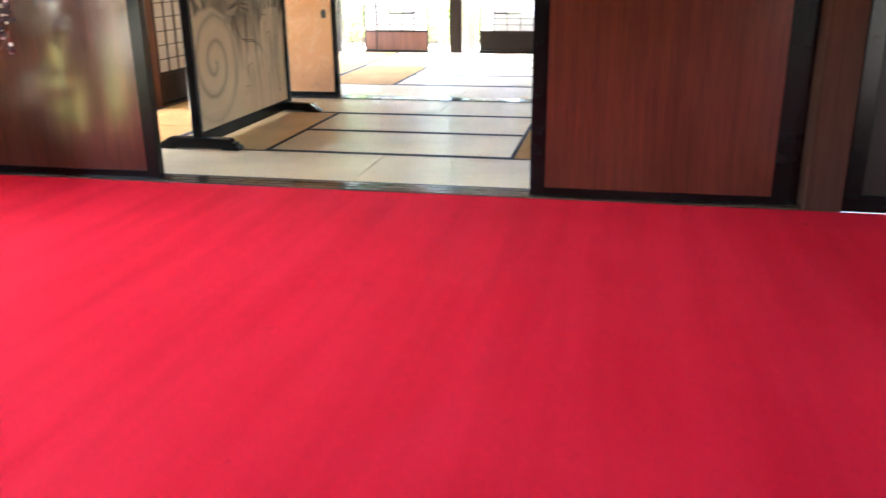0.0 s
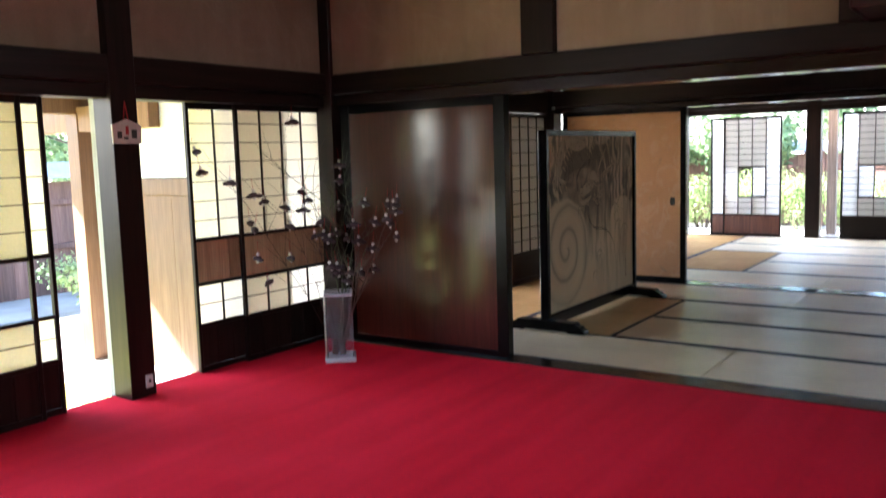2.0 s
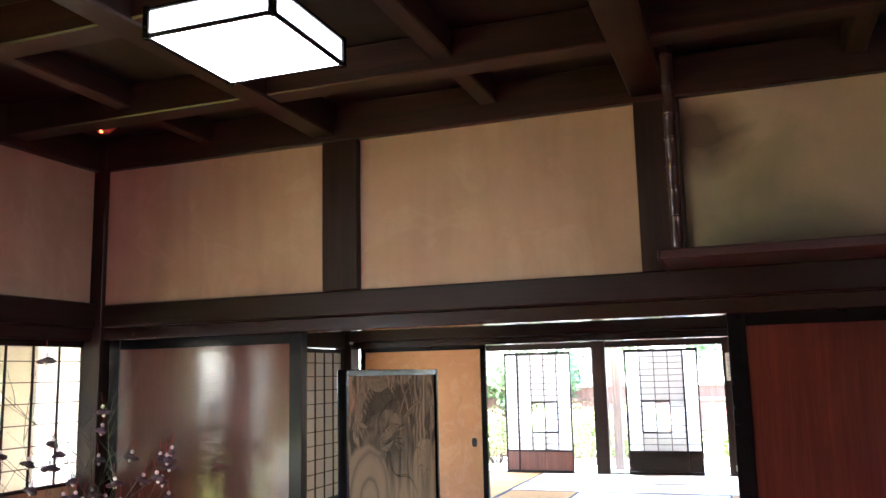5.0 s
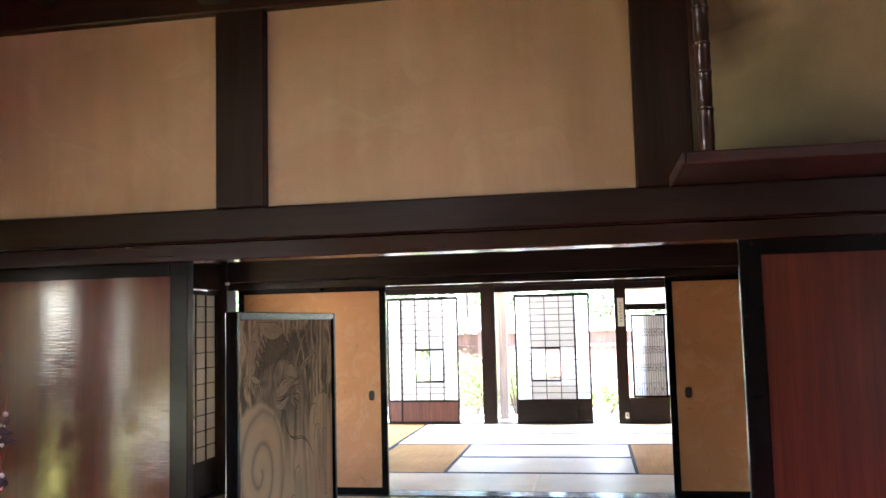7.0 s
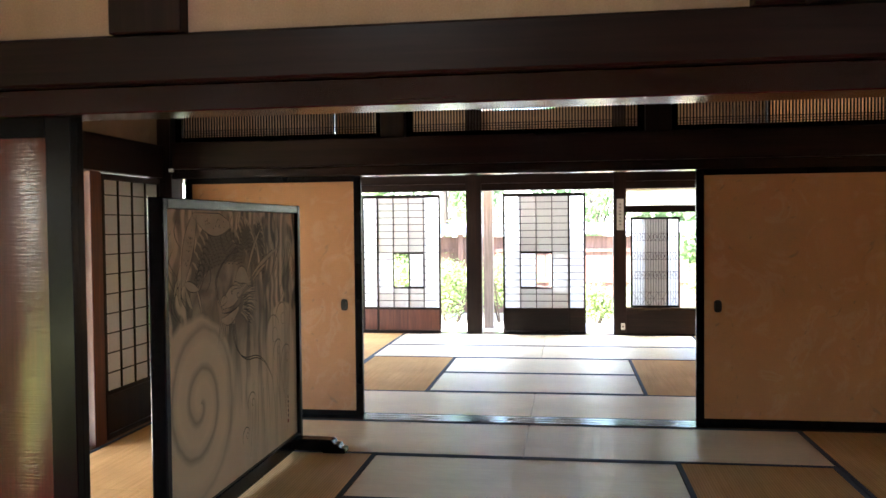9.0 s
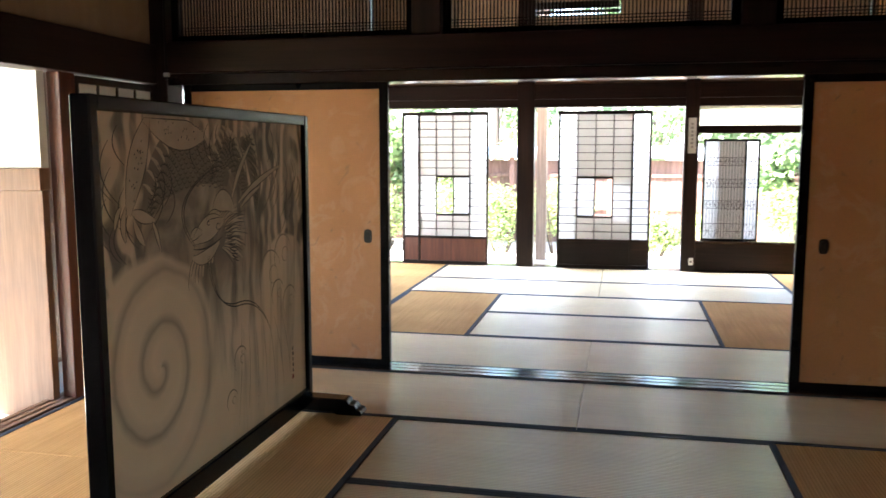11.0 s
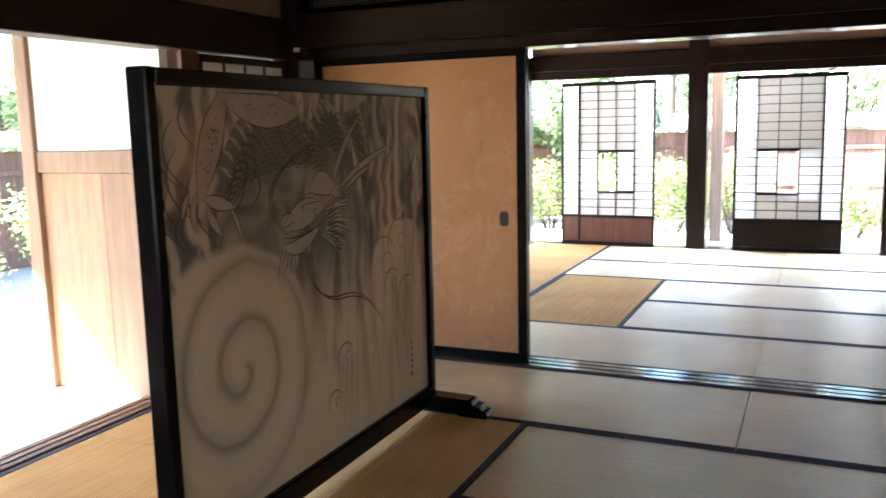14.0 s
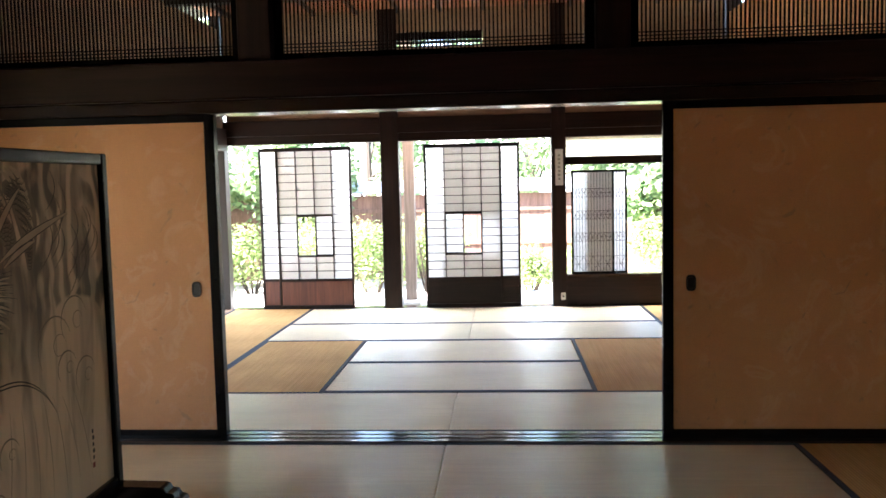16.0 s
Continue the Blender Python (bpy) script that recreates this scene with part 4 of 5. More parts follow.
    for k in range(34):
        a = radians(-70 + 4.3 * k + rnd.uniform(-3, 3))
        r1 = rnd.uniform(0.15, 0.22)
        tip = (cu + 0.06 + r1 * math.cos(a), cv + r1 * 0.75 * math.sin(a))
        stroke = bend((cu + 0.06 * math.cos(a), cv + 0.06 * math.sin(a)), (cu + 0.13 * math.cos(a + 0.3), cv + 0.10 * math.sin(a + 0.3)), tip, 10)
        ribbon(pale if k % 2 else ink, keep(stroke), 0.014 if k % 2 else 0.004, lift + (0.0008 if k % 2 else 0.0011))
    for k, (p, q, r_, w) in enumerate((((0.58, 0.835), (0.68, 0.80), (0.80, 0.875), 0.055), ((0.76, 1.0), (0.84, 1.085), (0.94, 0.99), 0.090), ((0.84, 0.955), (0.72, 0.955), (0.59, 0.895), 0.100),
                                       ((0.57, 0.90), (0.60, 0.94), (0.66, 0.925), 0.045), ((0.70, 0.97), (0.76, 1.01), (0.83, 0.975), 0.036))):
        outlined(bend(p, q, r_, 16), w, lift + 0.0013 + 0.00003 * k, 0.004)
    for x, z, r_ in ((0.795, 0.938, 0.017), (0.715, 0.958, 0.011)):
        ribbon(ink, arc(x, z, r_, 20, 340, 0.75, n=12), 0.005, lift + 0.0019)
    ribbon(ink, bend((0.585, 0.868), (0.70, 0.845), (0.83, 0.895), 16), 0.007, lift + 0.0019)
    for k in range(12):
        ribbon(ink, bend((0.84 + 0.006 * k, 0.93 - 0.012 * k), (0.88 + 0.006 * k, 0.93 - 0.014 * k), (0.93 + 0.004 * k, 0.95 - 0.016 * k), 6), 0.005, lift + 0.0018)
    for k in range(17):
        x = 0.545 + 0.0125 * k
        z1 = 0.715 + 0.0075 * max(0, k - 4) + 0.02 * (k % 3)
        ribbon(pale if k % 2 else ink, keep(bend((0.60 + 0.011 * k, 0.85), (x - 0.005, 0.79), (x, z1), 10)), 0.013 if k % 2 else 0.004, lift + 0.0012)
    outlined(bend((0.98, 1.02), (1.12, 1.10), (1.44, 1.175), 20), 0.030, lift + 0.0016)
    outlined(bend((0.92, 1.04), (0.98, 1.16), (1.12, 1.275), 20), 0.030, lift + 0.0016)
    outlined(bend((1.00, 1.00), (1.10, 1.06), (1.20, 1.08), 14), 0.026, lift + 0.0016)
    # long trailing whiskers
    for e in (0.0, 0.014):
        ribbon(ink, bend((0.78 + e, 1.18), (0.36 + e, 1.06), (0.60 + e, 0.875), 30), 0.006, lift + 0.0017)
        ribbon(ink, bend((0.70 + e, 0.83), (0.72 + e, 0.60), (0.95, 0.595 - e), 26) + bend((0.95, 0.595 - e), (1.16, 0.60 - e), (1.28, 0.41), 20)[1:], 0.006, lift + 0.0017)
    # crests of cloud to the side
    for u0, v0, r in ((1.30, 0.66, 0.12), (1.45, 0.74, 0.10), (0.967, 0.34, 0.060), (0.88, 0.18, 0.050), (1.38, 0.56, 0.07), (1.52, 0.50, 0.08)):
        ribbon(mid, arc(u0, v0, r, 20, 215), 0.007, lift)
        ribbon(mid, arc(u0 + r * 0.25, v0, r * 0.40, 10, 320, 1.0, -0.01), 0.004, lift)
    for k in range(7):
        ribbon(mid, keep(bend((0.98 + 0.07 * k, 0.50 - 0.02 * (k % 3)), (0.99 + 0.085 * k, 0.30), (0.93 + 0.10 * k, 0.06 + 0.03 * (k % 2)), 16)), 0.0035, lift)
    tagged(part("grey_brushwork", mid, plain("grey_wash_ink", (0.235, 0.195, 0.135), 0.85), panel, "grey scaled band of brushwork"), kind="stuff")
    for name, bm_, m_ in (("ink_brushwork", ink, INK), ("pale_brushwork", pale, PALE_INK), ("soft_brushwork", line, SOFT_INK)):
        tagged(part(name, bm_, m_, panel, "brush strokes on the silk"), kind="stuff")
    for k in range(5):
        bm = bmesh.new()
        box(bm, lift, W - 0.172, 0.135 + 0.028 * k, lift + 0.0006, W - 0.160 + 0.004 * (k % 2), 0.152 + 0.028 * k)
        part("signature_mark", bm, INK, panel)
    part("seal", box(bmesh.new(), lift, W - 0.178, 0.10, lift + 0.0006, W - 0.158, 0.122), SEAL, panel, "small red seal")
    # feet with scrolled ends
    for y in (0.042, L - 0.042):
        bm = bmesh.new()
        prof = [(0.0, 0.088), (0.235, 0.084), (0.25, 0.078), (0.262, 0.060), (0.288, 0.056), (0.302, 0.036), (0.325, 0.030), (0.333, 0.014), (0.325, 0.0), (0.19, 0.0), (0.175, 0.014), (0.0, 0.014)]
        ring = [(x, z) for x, z in prof] + [(-x, z) for x, z in reversed(prof[1:-1])]
        lo = [bm.verts.new((x, y - 0.045, z)) for x, z in ring]
        hi = [bm.verts.new((x, y + 0.045, z)) for x, z in ring]
        for k in range(len(ring)):
            j = (k + 1) % len(ring)
            bm.faces.new((lo[k], lo[j], hi[j], hi[k]))
        bm.faces.new(lo)
        bm.faces.new(hi[::-1])
        bmesh.ops.recalc_face_normals(bm, faces=bm.faces)
        bmesh.ops.bevel(bm, geom=[e for e in bm.edges if abs(e.verts[0].co.y - e.verts[1].co.y) < 0.001], offset=0.005, segments=1, affect="EDGES")
        part("foot", bm, LACQUER, t)


standing_screen()


# ---- carpet room: lamp, detectors, shelf, plaque ----
def ceiling_lamp(x, y, z, w, h):
    t = thing("ceiling_lamp", "square paper box lamp in a thin dark frame, lit", "ceiling lamp", at=pose(x, y, z))
    a = w / 2
    for sx, sy in ((-1, -1), (-1, 1), (1, -1), (1, 1)):
        block("corner_post", LACQUER, t, sx * a - 0.013, sy * a - 0.013, -0.006, sx * a + 0.013, sy * a + 0.013, h + 0.004, 0.002)
    for z0 in (0.0, h - 0.014):
        for k in (-1, 1):
            block("frame_rail", LACQUER, t, -a + 0.013, k * a - 0.010, z0, a - 0.013, k * a + 0.010, z0 + 0.014, 0.002)
            block("frame_rail", LACQUER, t, k * a - 0.010, -a + 0.013, z0, k * a + 0.010, a - 0.013, z0 + 0.014, 0.002)
    block("bottom_diffuser", GLOW, t, -a + 0.011, -a + 0.011, 0.003, a - 0.011, a - 0.011, 0.008, 0, "glowing white diffuser")
    for k in (-1, 1):
        block("side_diffuser", GLOW_SIDE, t, -a + 0.014, k * a - 0.003, 0.016, a - 0.014, k * a + 0.003, h - 0.016, 0)
        block("side_diffuser", GLOW_SIDE, t, k * a - 0.003, -a + 0.014, 0.016, k * a + 0.003, a - 0.014, h - 0.016, 0)
    block("ceiling_plate", LACQUER, t, -0.10, -0.10, h - 0.01, 0.10, 0.10, 0.16, 0.004)
    block("lid", LACQUER, t, -a + 0.012, -a + 0.012, h - 0.013, a - 0.012, a - 0.012, h - 0.003, 0)


ceiling_lamp(-0.508, -1.673, 2.752, 0.54, 0.118)

RED_LED = plain("red_indicator", (1.0, 0.10, 0.02), 0.4, emit=0.8)


# The reddish light on the cream plastic is put into its base colour.
DETECTOR = plain("red_lit_plastic", (0.72, 0.22, 0.14), 0.4)


def detector(x, y, z):
    t = thing("smoke_detector", "small round detector toned red for the reddish light, with a red indicator", "smoke detector", "ceiling detectors", pose(x, y, z))
    for name, r0, r1, za, zb in (("base", 0.078, 0.078, -0.050, 0.0), ("dome", 0.030, 0.070, -0.095, -0.0505)):
        bm = bmesh.new()
        bmesh.ops.create_cone(bm, cap_ends=True, segments=28, radius1=r0, radius2=r1, depth=zb - za, matrix=Matrix.Translation((0, 0, (za + zb) / 2)))
        bmesh.ops.bevel(bm, geom=[e for e in bm.edges if abs(e.verts[0].co.z - e.verts[1].co.z) < 0.001], offset=0.004, segments=2, affect="EDGES")
        part(name, bm, DETECTOR, t)
    bm = bmesh.new()
    bmesh.ops.create_uvsphere(bm, u_segments=12, v_segments=8, radius=0.010, matrix=Matrix.Translation((0.006, -0.030, -0.088)))
    part("indicator", bm, RED_LED, t, "glowing red indicator")


detector(-2.36, -0.42, 3.085)
detector(-1.44, -2.27, 3.085)

shelf = thing("wall_shelf", "long deep dark wooden shelf under the plaster panel", "shelf", at=pose(0.91, -0.096, 1.967))
block("board", SHELF_WOOD, shelf, 0.0, -0.485, 0.006, 1.72, 0.0, 0.040, 0.003)
block("fascia", SHELF_WOOD, shelf, 0.0, -0.504, 0.0, 1.72, -0.4855, 0.043, 0.004)
block("end_strip", SHELF_WOOD, shelf, -0.014, -0.504, 0.0, -0.0005, 0.0, 0.043, 0.004)

GLOSS = plain("glossy_dark_bamboo", (0.03, 0.012, 0.010), 0.28, coat=0.2)
pole = thing("bamboo_pole", "glossy dark knotted pole holding the shelf's front corner", "pole", at=pose(0.985, -0.555, 2.011))
zc = 0.0
for k, h in enumerate((0.15, 0.13, 0.10, 0.13, 0.11, 0.14, 0.14, 0.173)):
    bm = bmesh.new()
    rings = []
    for f, r in ((0.0, 0.031), (0.08, 0.025), (0.35, 0.0275), (0.7, 0.026), (0.93, 0.027), (1.0, 0.031)):
        rings.append([bm.verts.new((r * math.cos(2 * math.pi * j / 16), r * math.sin(2 * math.pi * j / 16), zc + f * h)) for j in range(16)])
    for p, q in zip(rings, rings[1:]):
        for j in range(16):
            bm.faces.new((p[j], p[(j + 1) % 16], q[(j + 1) % 16], q[j]))
    bm.faces.new(rings[0][::-1])
    bm.faces.new(rings[-1])
    part("segment", bm, GLOSS, pole, smooth=True)
    zc += h

plaque = thing("votive_plaque", "small white wooden house-shaped plaque on a red cord", "plaque", at=pose(-2.668, -1.80, 1.49, 0, 0, 0))
bm = bmesh.new()
ring = [(-0.09, 0), (0.09, 0), (0.095, 0.105), (0.0, 0.14), (-0.095, 0.105)]
lo = [bm.verts.new((0.0, a, z)) for a, z in ring]
hi = [bm.verts.new((0.012, a, z)) for a, z in ring]
for k in range(5):
    bm.faces.new((lo[k], lo[(k + 1) % 5], hi[(k + 1) % 5], hi[k]))
bm.faces.new(lo[::-1])
bm.faces.new(hi)
bmesh.ops.recalc_face_normals(bm, faces=bm.faces)
part("board", bm, plain("bleached_plaque_wood", (0.62, 0.52, 0.44), 0.6), plaque)
RED_CORD = plain("red_cord", (0.45, 0.02, 0.02), 0.7)
part("cord", tube(tube(bmesh.new(), (0.006, -0.015, 0.135), (0.004, 0, 0.24), 0.003, 0.003), (0.006, 0.015, 0.135), (0.004, 0, 0.24), 0.003, 0.003), RED_CORD, plaque, "red cord")
for a, z, w, h, m_ in ((-0.05, 0.03, 0.03, 0.04, INK), (0.0, 0.05, 0.02, 0.05, RED_CORD), (0.045, 0.03, 0.035, 0.05, INK), (-0.01, 0.025, 0.03, 0.015, INK)):
    part("painted_blotch", box(bmesh.new(), 0.0121, a - w / 2, z, 0.0129, a + w / 2, z + h), m_, plaque)

OUTLET = plain("white_plastic", (0.7, 0.69, 0.66), 0.4)
for x, y, a, b, z in ((-2.673, -1.76, 0.014, 0.05, 0.05), (0.985, 8.262, 0.05, 0.014, 0.07)):
    t = thing("wall_outlet", "small white plastic outlet at the foot of a post", "outlet", "outlets", pose(x, y, z))
    block("cover_plate", OUTLET, t, -a / 2, -b / 2, 0, a / 2, b / 2, 0.08, 0.003)
    block("socket", INK, t, -a / 2 - 0.001, -b / 6, 0.03, a / 2 + 0.001, b / 6, 0.05, 0) if a < b else block("socket", INK, t, -a / 6, -b / 2 - 0.001, 0.03, a / 6, b / 2 + 0.001, 0.05, 0)

FADED = plain("faded_ink", (0.30, 0.29, 0.28), 0.8)
note = thing("paper_label", "narrow white paper label with illegible writing on a post", "label", at=pose(0.955, 8.268, 1.32))
block("sheet", OUTLET, note, -0.042, -0.002, 0, 0.042, 0.0, 0.39, 0)
for k in range(7):
    block("writing", FADED, note, -0.010 - 0.006 * (k % 2), -0.0032, 0.06 + 0.042 * k, 0.012, -0.0021, 0.082 + 0.042 * k, 0)


# ---- glass vase with twigs and hanging ornaments ----
glass = bpy.data.materials.new("ribbed_glass")
glass.use_nodes = True
gb = glass.node_tree.nodes["Principled BSDF"]
gb.inputs["Base Color"].default_value = (0.88, 0.88, 0.93, 1)
gb.inputs["Transmission Weight"].default_value = 0.94
gb.inputs["Roughness"].default_value = 0.07
gb.inputs["IOR"].default_value = 1.2
TWIG = wood("dark_twig", (0.05, 0.028, 0.022), (0.13, 0.075, 0.055), 0.7, 2, grain=3)
GREEN_TWIG = wood("green_stem", (0.05, 0.075, 0.03), (0.11, 0.14, 0.06), 0.6, 2, grain=3)
PETAL = plain("white_cloth", (0.78, 0.75, 0.77), 0.8)
PLUM = plain("dark_plum_cloth", (0.045, 0.025, 0.04), 0.7)
PINK = plain("pink_cloth", (0.50, 0.10, 0.14), 0.7)

VX, VY = -2.235, -0.545
vase = thing("glass_vase", "tall square ribbed glass vase with a pale base", "vase", at=pose(VX, VY, 0, 0, 0, 42))
block("base", plain("frosted_glass", (0.78, 0.78, 0.84), 0.3), vase, -0.105, -0.105, 0.0, 0.105, 0.105, 0.035, 0.006, "pale frosted foot")
for x0, y0, x1, y1 in ((-0.09, -0.09, 0.09, -0.082), (-0.09, 0.082, 0.09, 0.09), (-0.09, -0.0815, -0.082, 0.0815), (0.082, -0.0815, 0.09, 0.0815)):
    block("glass_wall", glass, vase, x0, y0, 0.036, x1, y1, 0.45, 0.001)
for k in (-1, 1):
    block("rim", plain("frosted_rim", (0.55, 0.53, 0.60), 0.3), vase, -0.098, k * 0.088 - 0.01, 0.45, 0.098, k * 0.088 + 0.01, 0.475, 0.004)
    block("rim", plain("frosted_rim", (0.55, 0.53, 0.60), 0.3), vase, k * 0.088 - 0.01, -0.0775, 0.45, k * 0.088 + 0.01, 0.0775, 0.475, 0.004)
for k in range(13):
    block("rib", OUTLET, vase, -0.103, -0.082, 0.055 + 0.03 * k, -0.091, 0.082, 0.063 + 0.03 * k, 0.002)

rnd = random.Random(11)
tips = []
branches = thing("twig_bundle", "bundle of bare dark twigs standing in the vase", "branches", at=pose(VX, VY, 0))


def twig(a, direction, length, r, depth, bm):
    a = Vector(a)
    d = Vector(direction).normalized()
    steps = 5
    for k in range(steps):
        b = a + d * (length / steps)
        tube(bm, a, b, r * (1 - 0.14 * k), r * (1 - 0.14 * (k + 1)), 5)
        if depth and k > 0:
            for _ in range(1 if depth > 1 else 2):
                side_ = Vector((rnd.uniform(-1, 1), rnd.uniform(-1, 1), rnd.uniform(-0.1, 0.9)))
                twig(b, d * 0.6 + side_ * 0.8, length * rnd.uniform(0.28, 0.5), r * 0.55, depth - 1, bm)
        a = b
        d = (d + Vector((rnd.uniform(-0.16, 0.16), rnd.uniform(-0.16, 0.16), rnd.uniform(-0.05, 0.08)))).normalized()
    tips.append(a)


for k, (dx, dy, length, m_) in enumerate(((-0.20, -0.50, 1.36, TWIG), (-0.16, -0.36, 1.42, TWIG), (-0.10, -0.18, 1.30, TWIG), (0.02, 0.05, 1.05, GREEN_TWIG), (0.10, 0.10, 1.2, GREEN_TWIG), (0.38, -0.02, 0.98, TWIG), (0.30, 0.12, 1.0, TWIG), (-0.05, 0.1, 0.95, GREEN_TWIG), (0.5, -0.12, 0.85, TWIG))):
    bm = bmesh.new()
    twig((0.01 * (k % 3 - 1), 0.012 * (k // 3 - 1), 0.06), (dx, dy, 1.0), length * 0.86, 0.0032 if k < 3 else 0.006, 1 if k < 3 else 2, bm)
    part("twig", bm, m_, branches)
    if k == 2:
        long_count = len(tips)
for k in range(2):
    bm = bmesh.new()
    tube(bm, (-0.03 + 0.05 * k, -0.02 + 0.02 * k, 0.037), (-0.04 + 0.06 * k, 0.0, 0.15 - 0.05 * k), 0.022, 0.017, 9)
    part("cut_stub", bm, PALE_WOOD, branches, "pale cut branch end")


def ornament_at(m):
    t = thing("hanging_ornament", "tiny white and dark plum cloth ornament hanging from a twig", "ornament", "ornaments on the twigs", m)
    part("cord", tube(bmesh.new(), (0, 0, 0), (0, 0, -0.075), 0.0011, 0.0011, 5), RED_CORD, t, "thin red cord")
    for name, p, r, m_ in (("head", (0, 0, -0.056), (0.007, 0.007, 0.009), PETAL), ("body", (0.004, 0, -0.074), (0.019, 0.015, 0.013), PLUM), ("wing", (-0.014, 0.008, -0.078), (0.016, 0.007, 0.010), PLUM),
                           ("wing", (0.014, -0.009, -0.080), (0.017, 0.007, 0.009), PLUM), ("tuft", (0.001, 0.003, -0.088), (0.006, 0.006, 0.008), PETAL)):
        bm = bmesh.new()
        bmesh.ops.create_icosphere(bm, subdivisions=1, radius=1.0, matrix=Matrix.Diagonal((1.75, 1.75, 1.5, 1)) @ Matrix.Translation(p) @ Matrix.Diagonal((*r, 1)))
        part(name, bm, m_, t, smooth=True)
    return t


long_tips = [p for p in tips[:long_count] if p.z > 0.6]
spots = [p for p in tips[long_count:] if p.z > 0.52]
rnd.shuffle(spots)
spots = long_tips[:16] + spots
first_ornament = ornament_at(pose(VX + spots[0].x, VY + spots[0].y, spots[0].z))
for p in spots[1:44]:
    copy_thing(first_ornament, pose(VX + p.x, VY + p.y, p.z, rnd.uniform(-12, 12), rnd.uniform(-12, 12), rnd.uniform(0, 360)))


# ---- window bay of the second mat room ----
fixed("wall_under_window", DARK_X, "dark boards under the garden window", "wall", 1.03, FY - 0.03, 0.003, 2.71, FY + 0.03, 0.31)
fixed("window_1_sill", SILL, "polished window sill", "window sill", 1.03, FY - 0.06, 0.311, 2.71, FY + 0.08, 0.345)
fixed("window_1_lintel", DARK_X, "dark window lintel", "lintel", 1.03, FY - 0.04, 1.54, 2.71, FY + 0.04, 1.625)
blind = thing("roller_blind", "cream cloth blind above the window", "blind", at=pose(1.03, FY, 1.626))
block("cloth", BLIND, blind, 0, 0.01, 0.0, 1.68, 0.014, 0.213, 0)
for z in (0.05, 0.11, 0.125):
    block("seam", PALE_WOOD, blind, 0, 0.006, z, 1.68, 0.0095, z + 0.005, 0)


def patterned_screen(x, y, w, label):
    t = thing("patterned_screen", label, "sliding screen", "patterned window screens", pose(x, y, 0.346))
    h, s = 1.13, 0.022
    for a in (0, w - s):
        block("stile", LACQUER, t, a, -0.011, 0, a + s, 0.011, h, 0.002)
    for z in (0, h - s):
        block("rail", LACQUER, t, s, -0.010, z, w - s, 0.010, z + s, 0.002)
    block("paper", PAPER, t, s, 0.004, s, w - s, 0.0055, h - s, 0)
    n = int((w - 2 * s) / 0.03)
    for k in range(1, n):
        xx = s + (w - 2 * s) * k / n
        block("fine_slat", DARK_Z, t, xx - 0.002, -0.006, s, xx + 0.002, 0.003, h - s, 0)
    for z0, hb in ((0.84, 0.09), (0.60, 0.09), (0.36, 0.09), (0.024, 0.17)):
        for e in (0, hb):
            block("band_edge", DARK_X, t, s, -0.007, z0 + e - 0.002, w - s, -0.0061, z0 + e + 0.002, 0)
        m_ = max(3, int((w - 2 * s) / (hb * 0.5)))
        for k in range(m_):
            a, b = s + (w - 2 * s) * k / m_, s + (w - 2 * s) * (k + 1) / m_
            bm = bmesh.new()
            tube(bm, (a, -0.0085, z0), (b, -0.0085, z0 + hb), 0.0018, 0.0018, 4)
            tube(bm, (a, -0.0085, z0 + hb), (b, -0.0085, z0), 0.0018, 0.0018, 4)
            tube(bm, (a, -0.0085, z0 + hb / 2), (b, -0.0085, z0 + hb / 2), 0.0018, 0.0018, 4)
            part("pattern_strip", bm, DARK_X, t)


patterned_screen(1.085, FY - 0.03, 0.46, "fine black lattice screen with patterned bands on the sill")
patterned_screen(1.25, FY + 0.0, 0.44, "fine black lattice screen with patterned bands, behind another")
vent = thing("lattice_vent", "small bright lattice vent high in the wall", "vent", at=pose(-0.39, FY, 2.861))
for k in range(27):
    block("vent_bar", DARK_Z, vent, -0.53 + 0.04 * k, -0.02, 0, -0.52 + 0.04 * k, 0.02, 0.158, 0)
for z0, z1 in ((0.0, 0.012), (0.030, 0.066), (0.082, 0.158)):
    block("vent_board", DARK_X, vent, -0.53, 0.021, z0, 0.53, 0.035, z1, 0.001)


# ---- outside: wing walls, porch, fence, garden ----
def wing_wall(y, x0, x1):
    t = thing("wall_wing", "wing wall of white plaster over pale boards", "wall", at=pose(0, y, 0), kind="structure")
    block("plaster", WHITE, t, x0 + 0.1, -0.03, 1.27, x1, 0.03, 2.6, 0)
    block("cap_rail", PALE_WOOD, t, x0 + 0.1, -0.045, 1.15, x1, 0.04, 1.268)
    n = 2
    for k in range(n):
        a, b = x0 + 0.1 + (x1 - x0 - 0.1) * k / n, x0 + 0.1 + (x1 - x0 - 0.1) * (k + 1) / n
        block("board", PALE_WOOD, t, a + 0.002, -0.025 - 0.004 * (k % 2), -0.10, b - 0.002, 0.025, 1.148)
    block("end_post", PALE_WOOD, t, x0, -0.06, -0.36, x0 + 0.098, 0.06, 2.6)


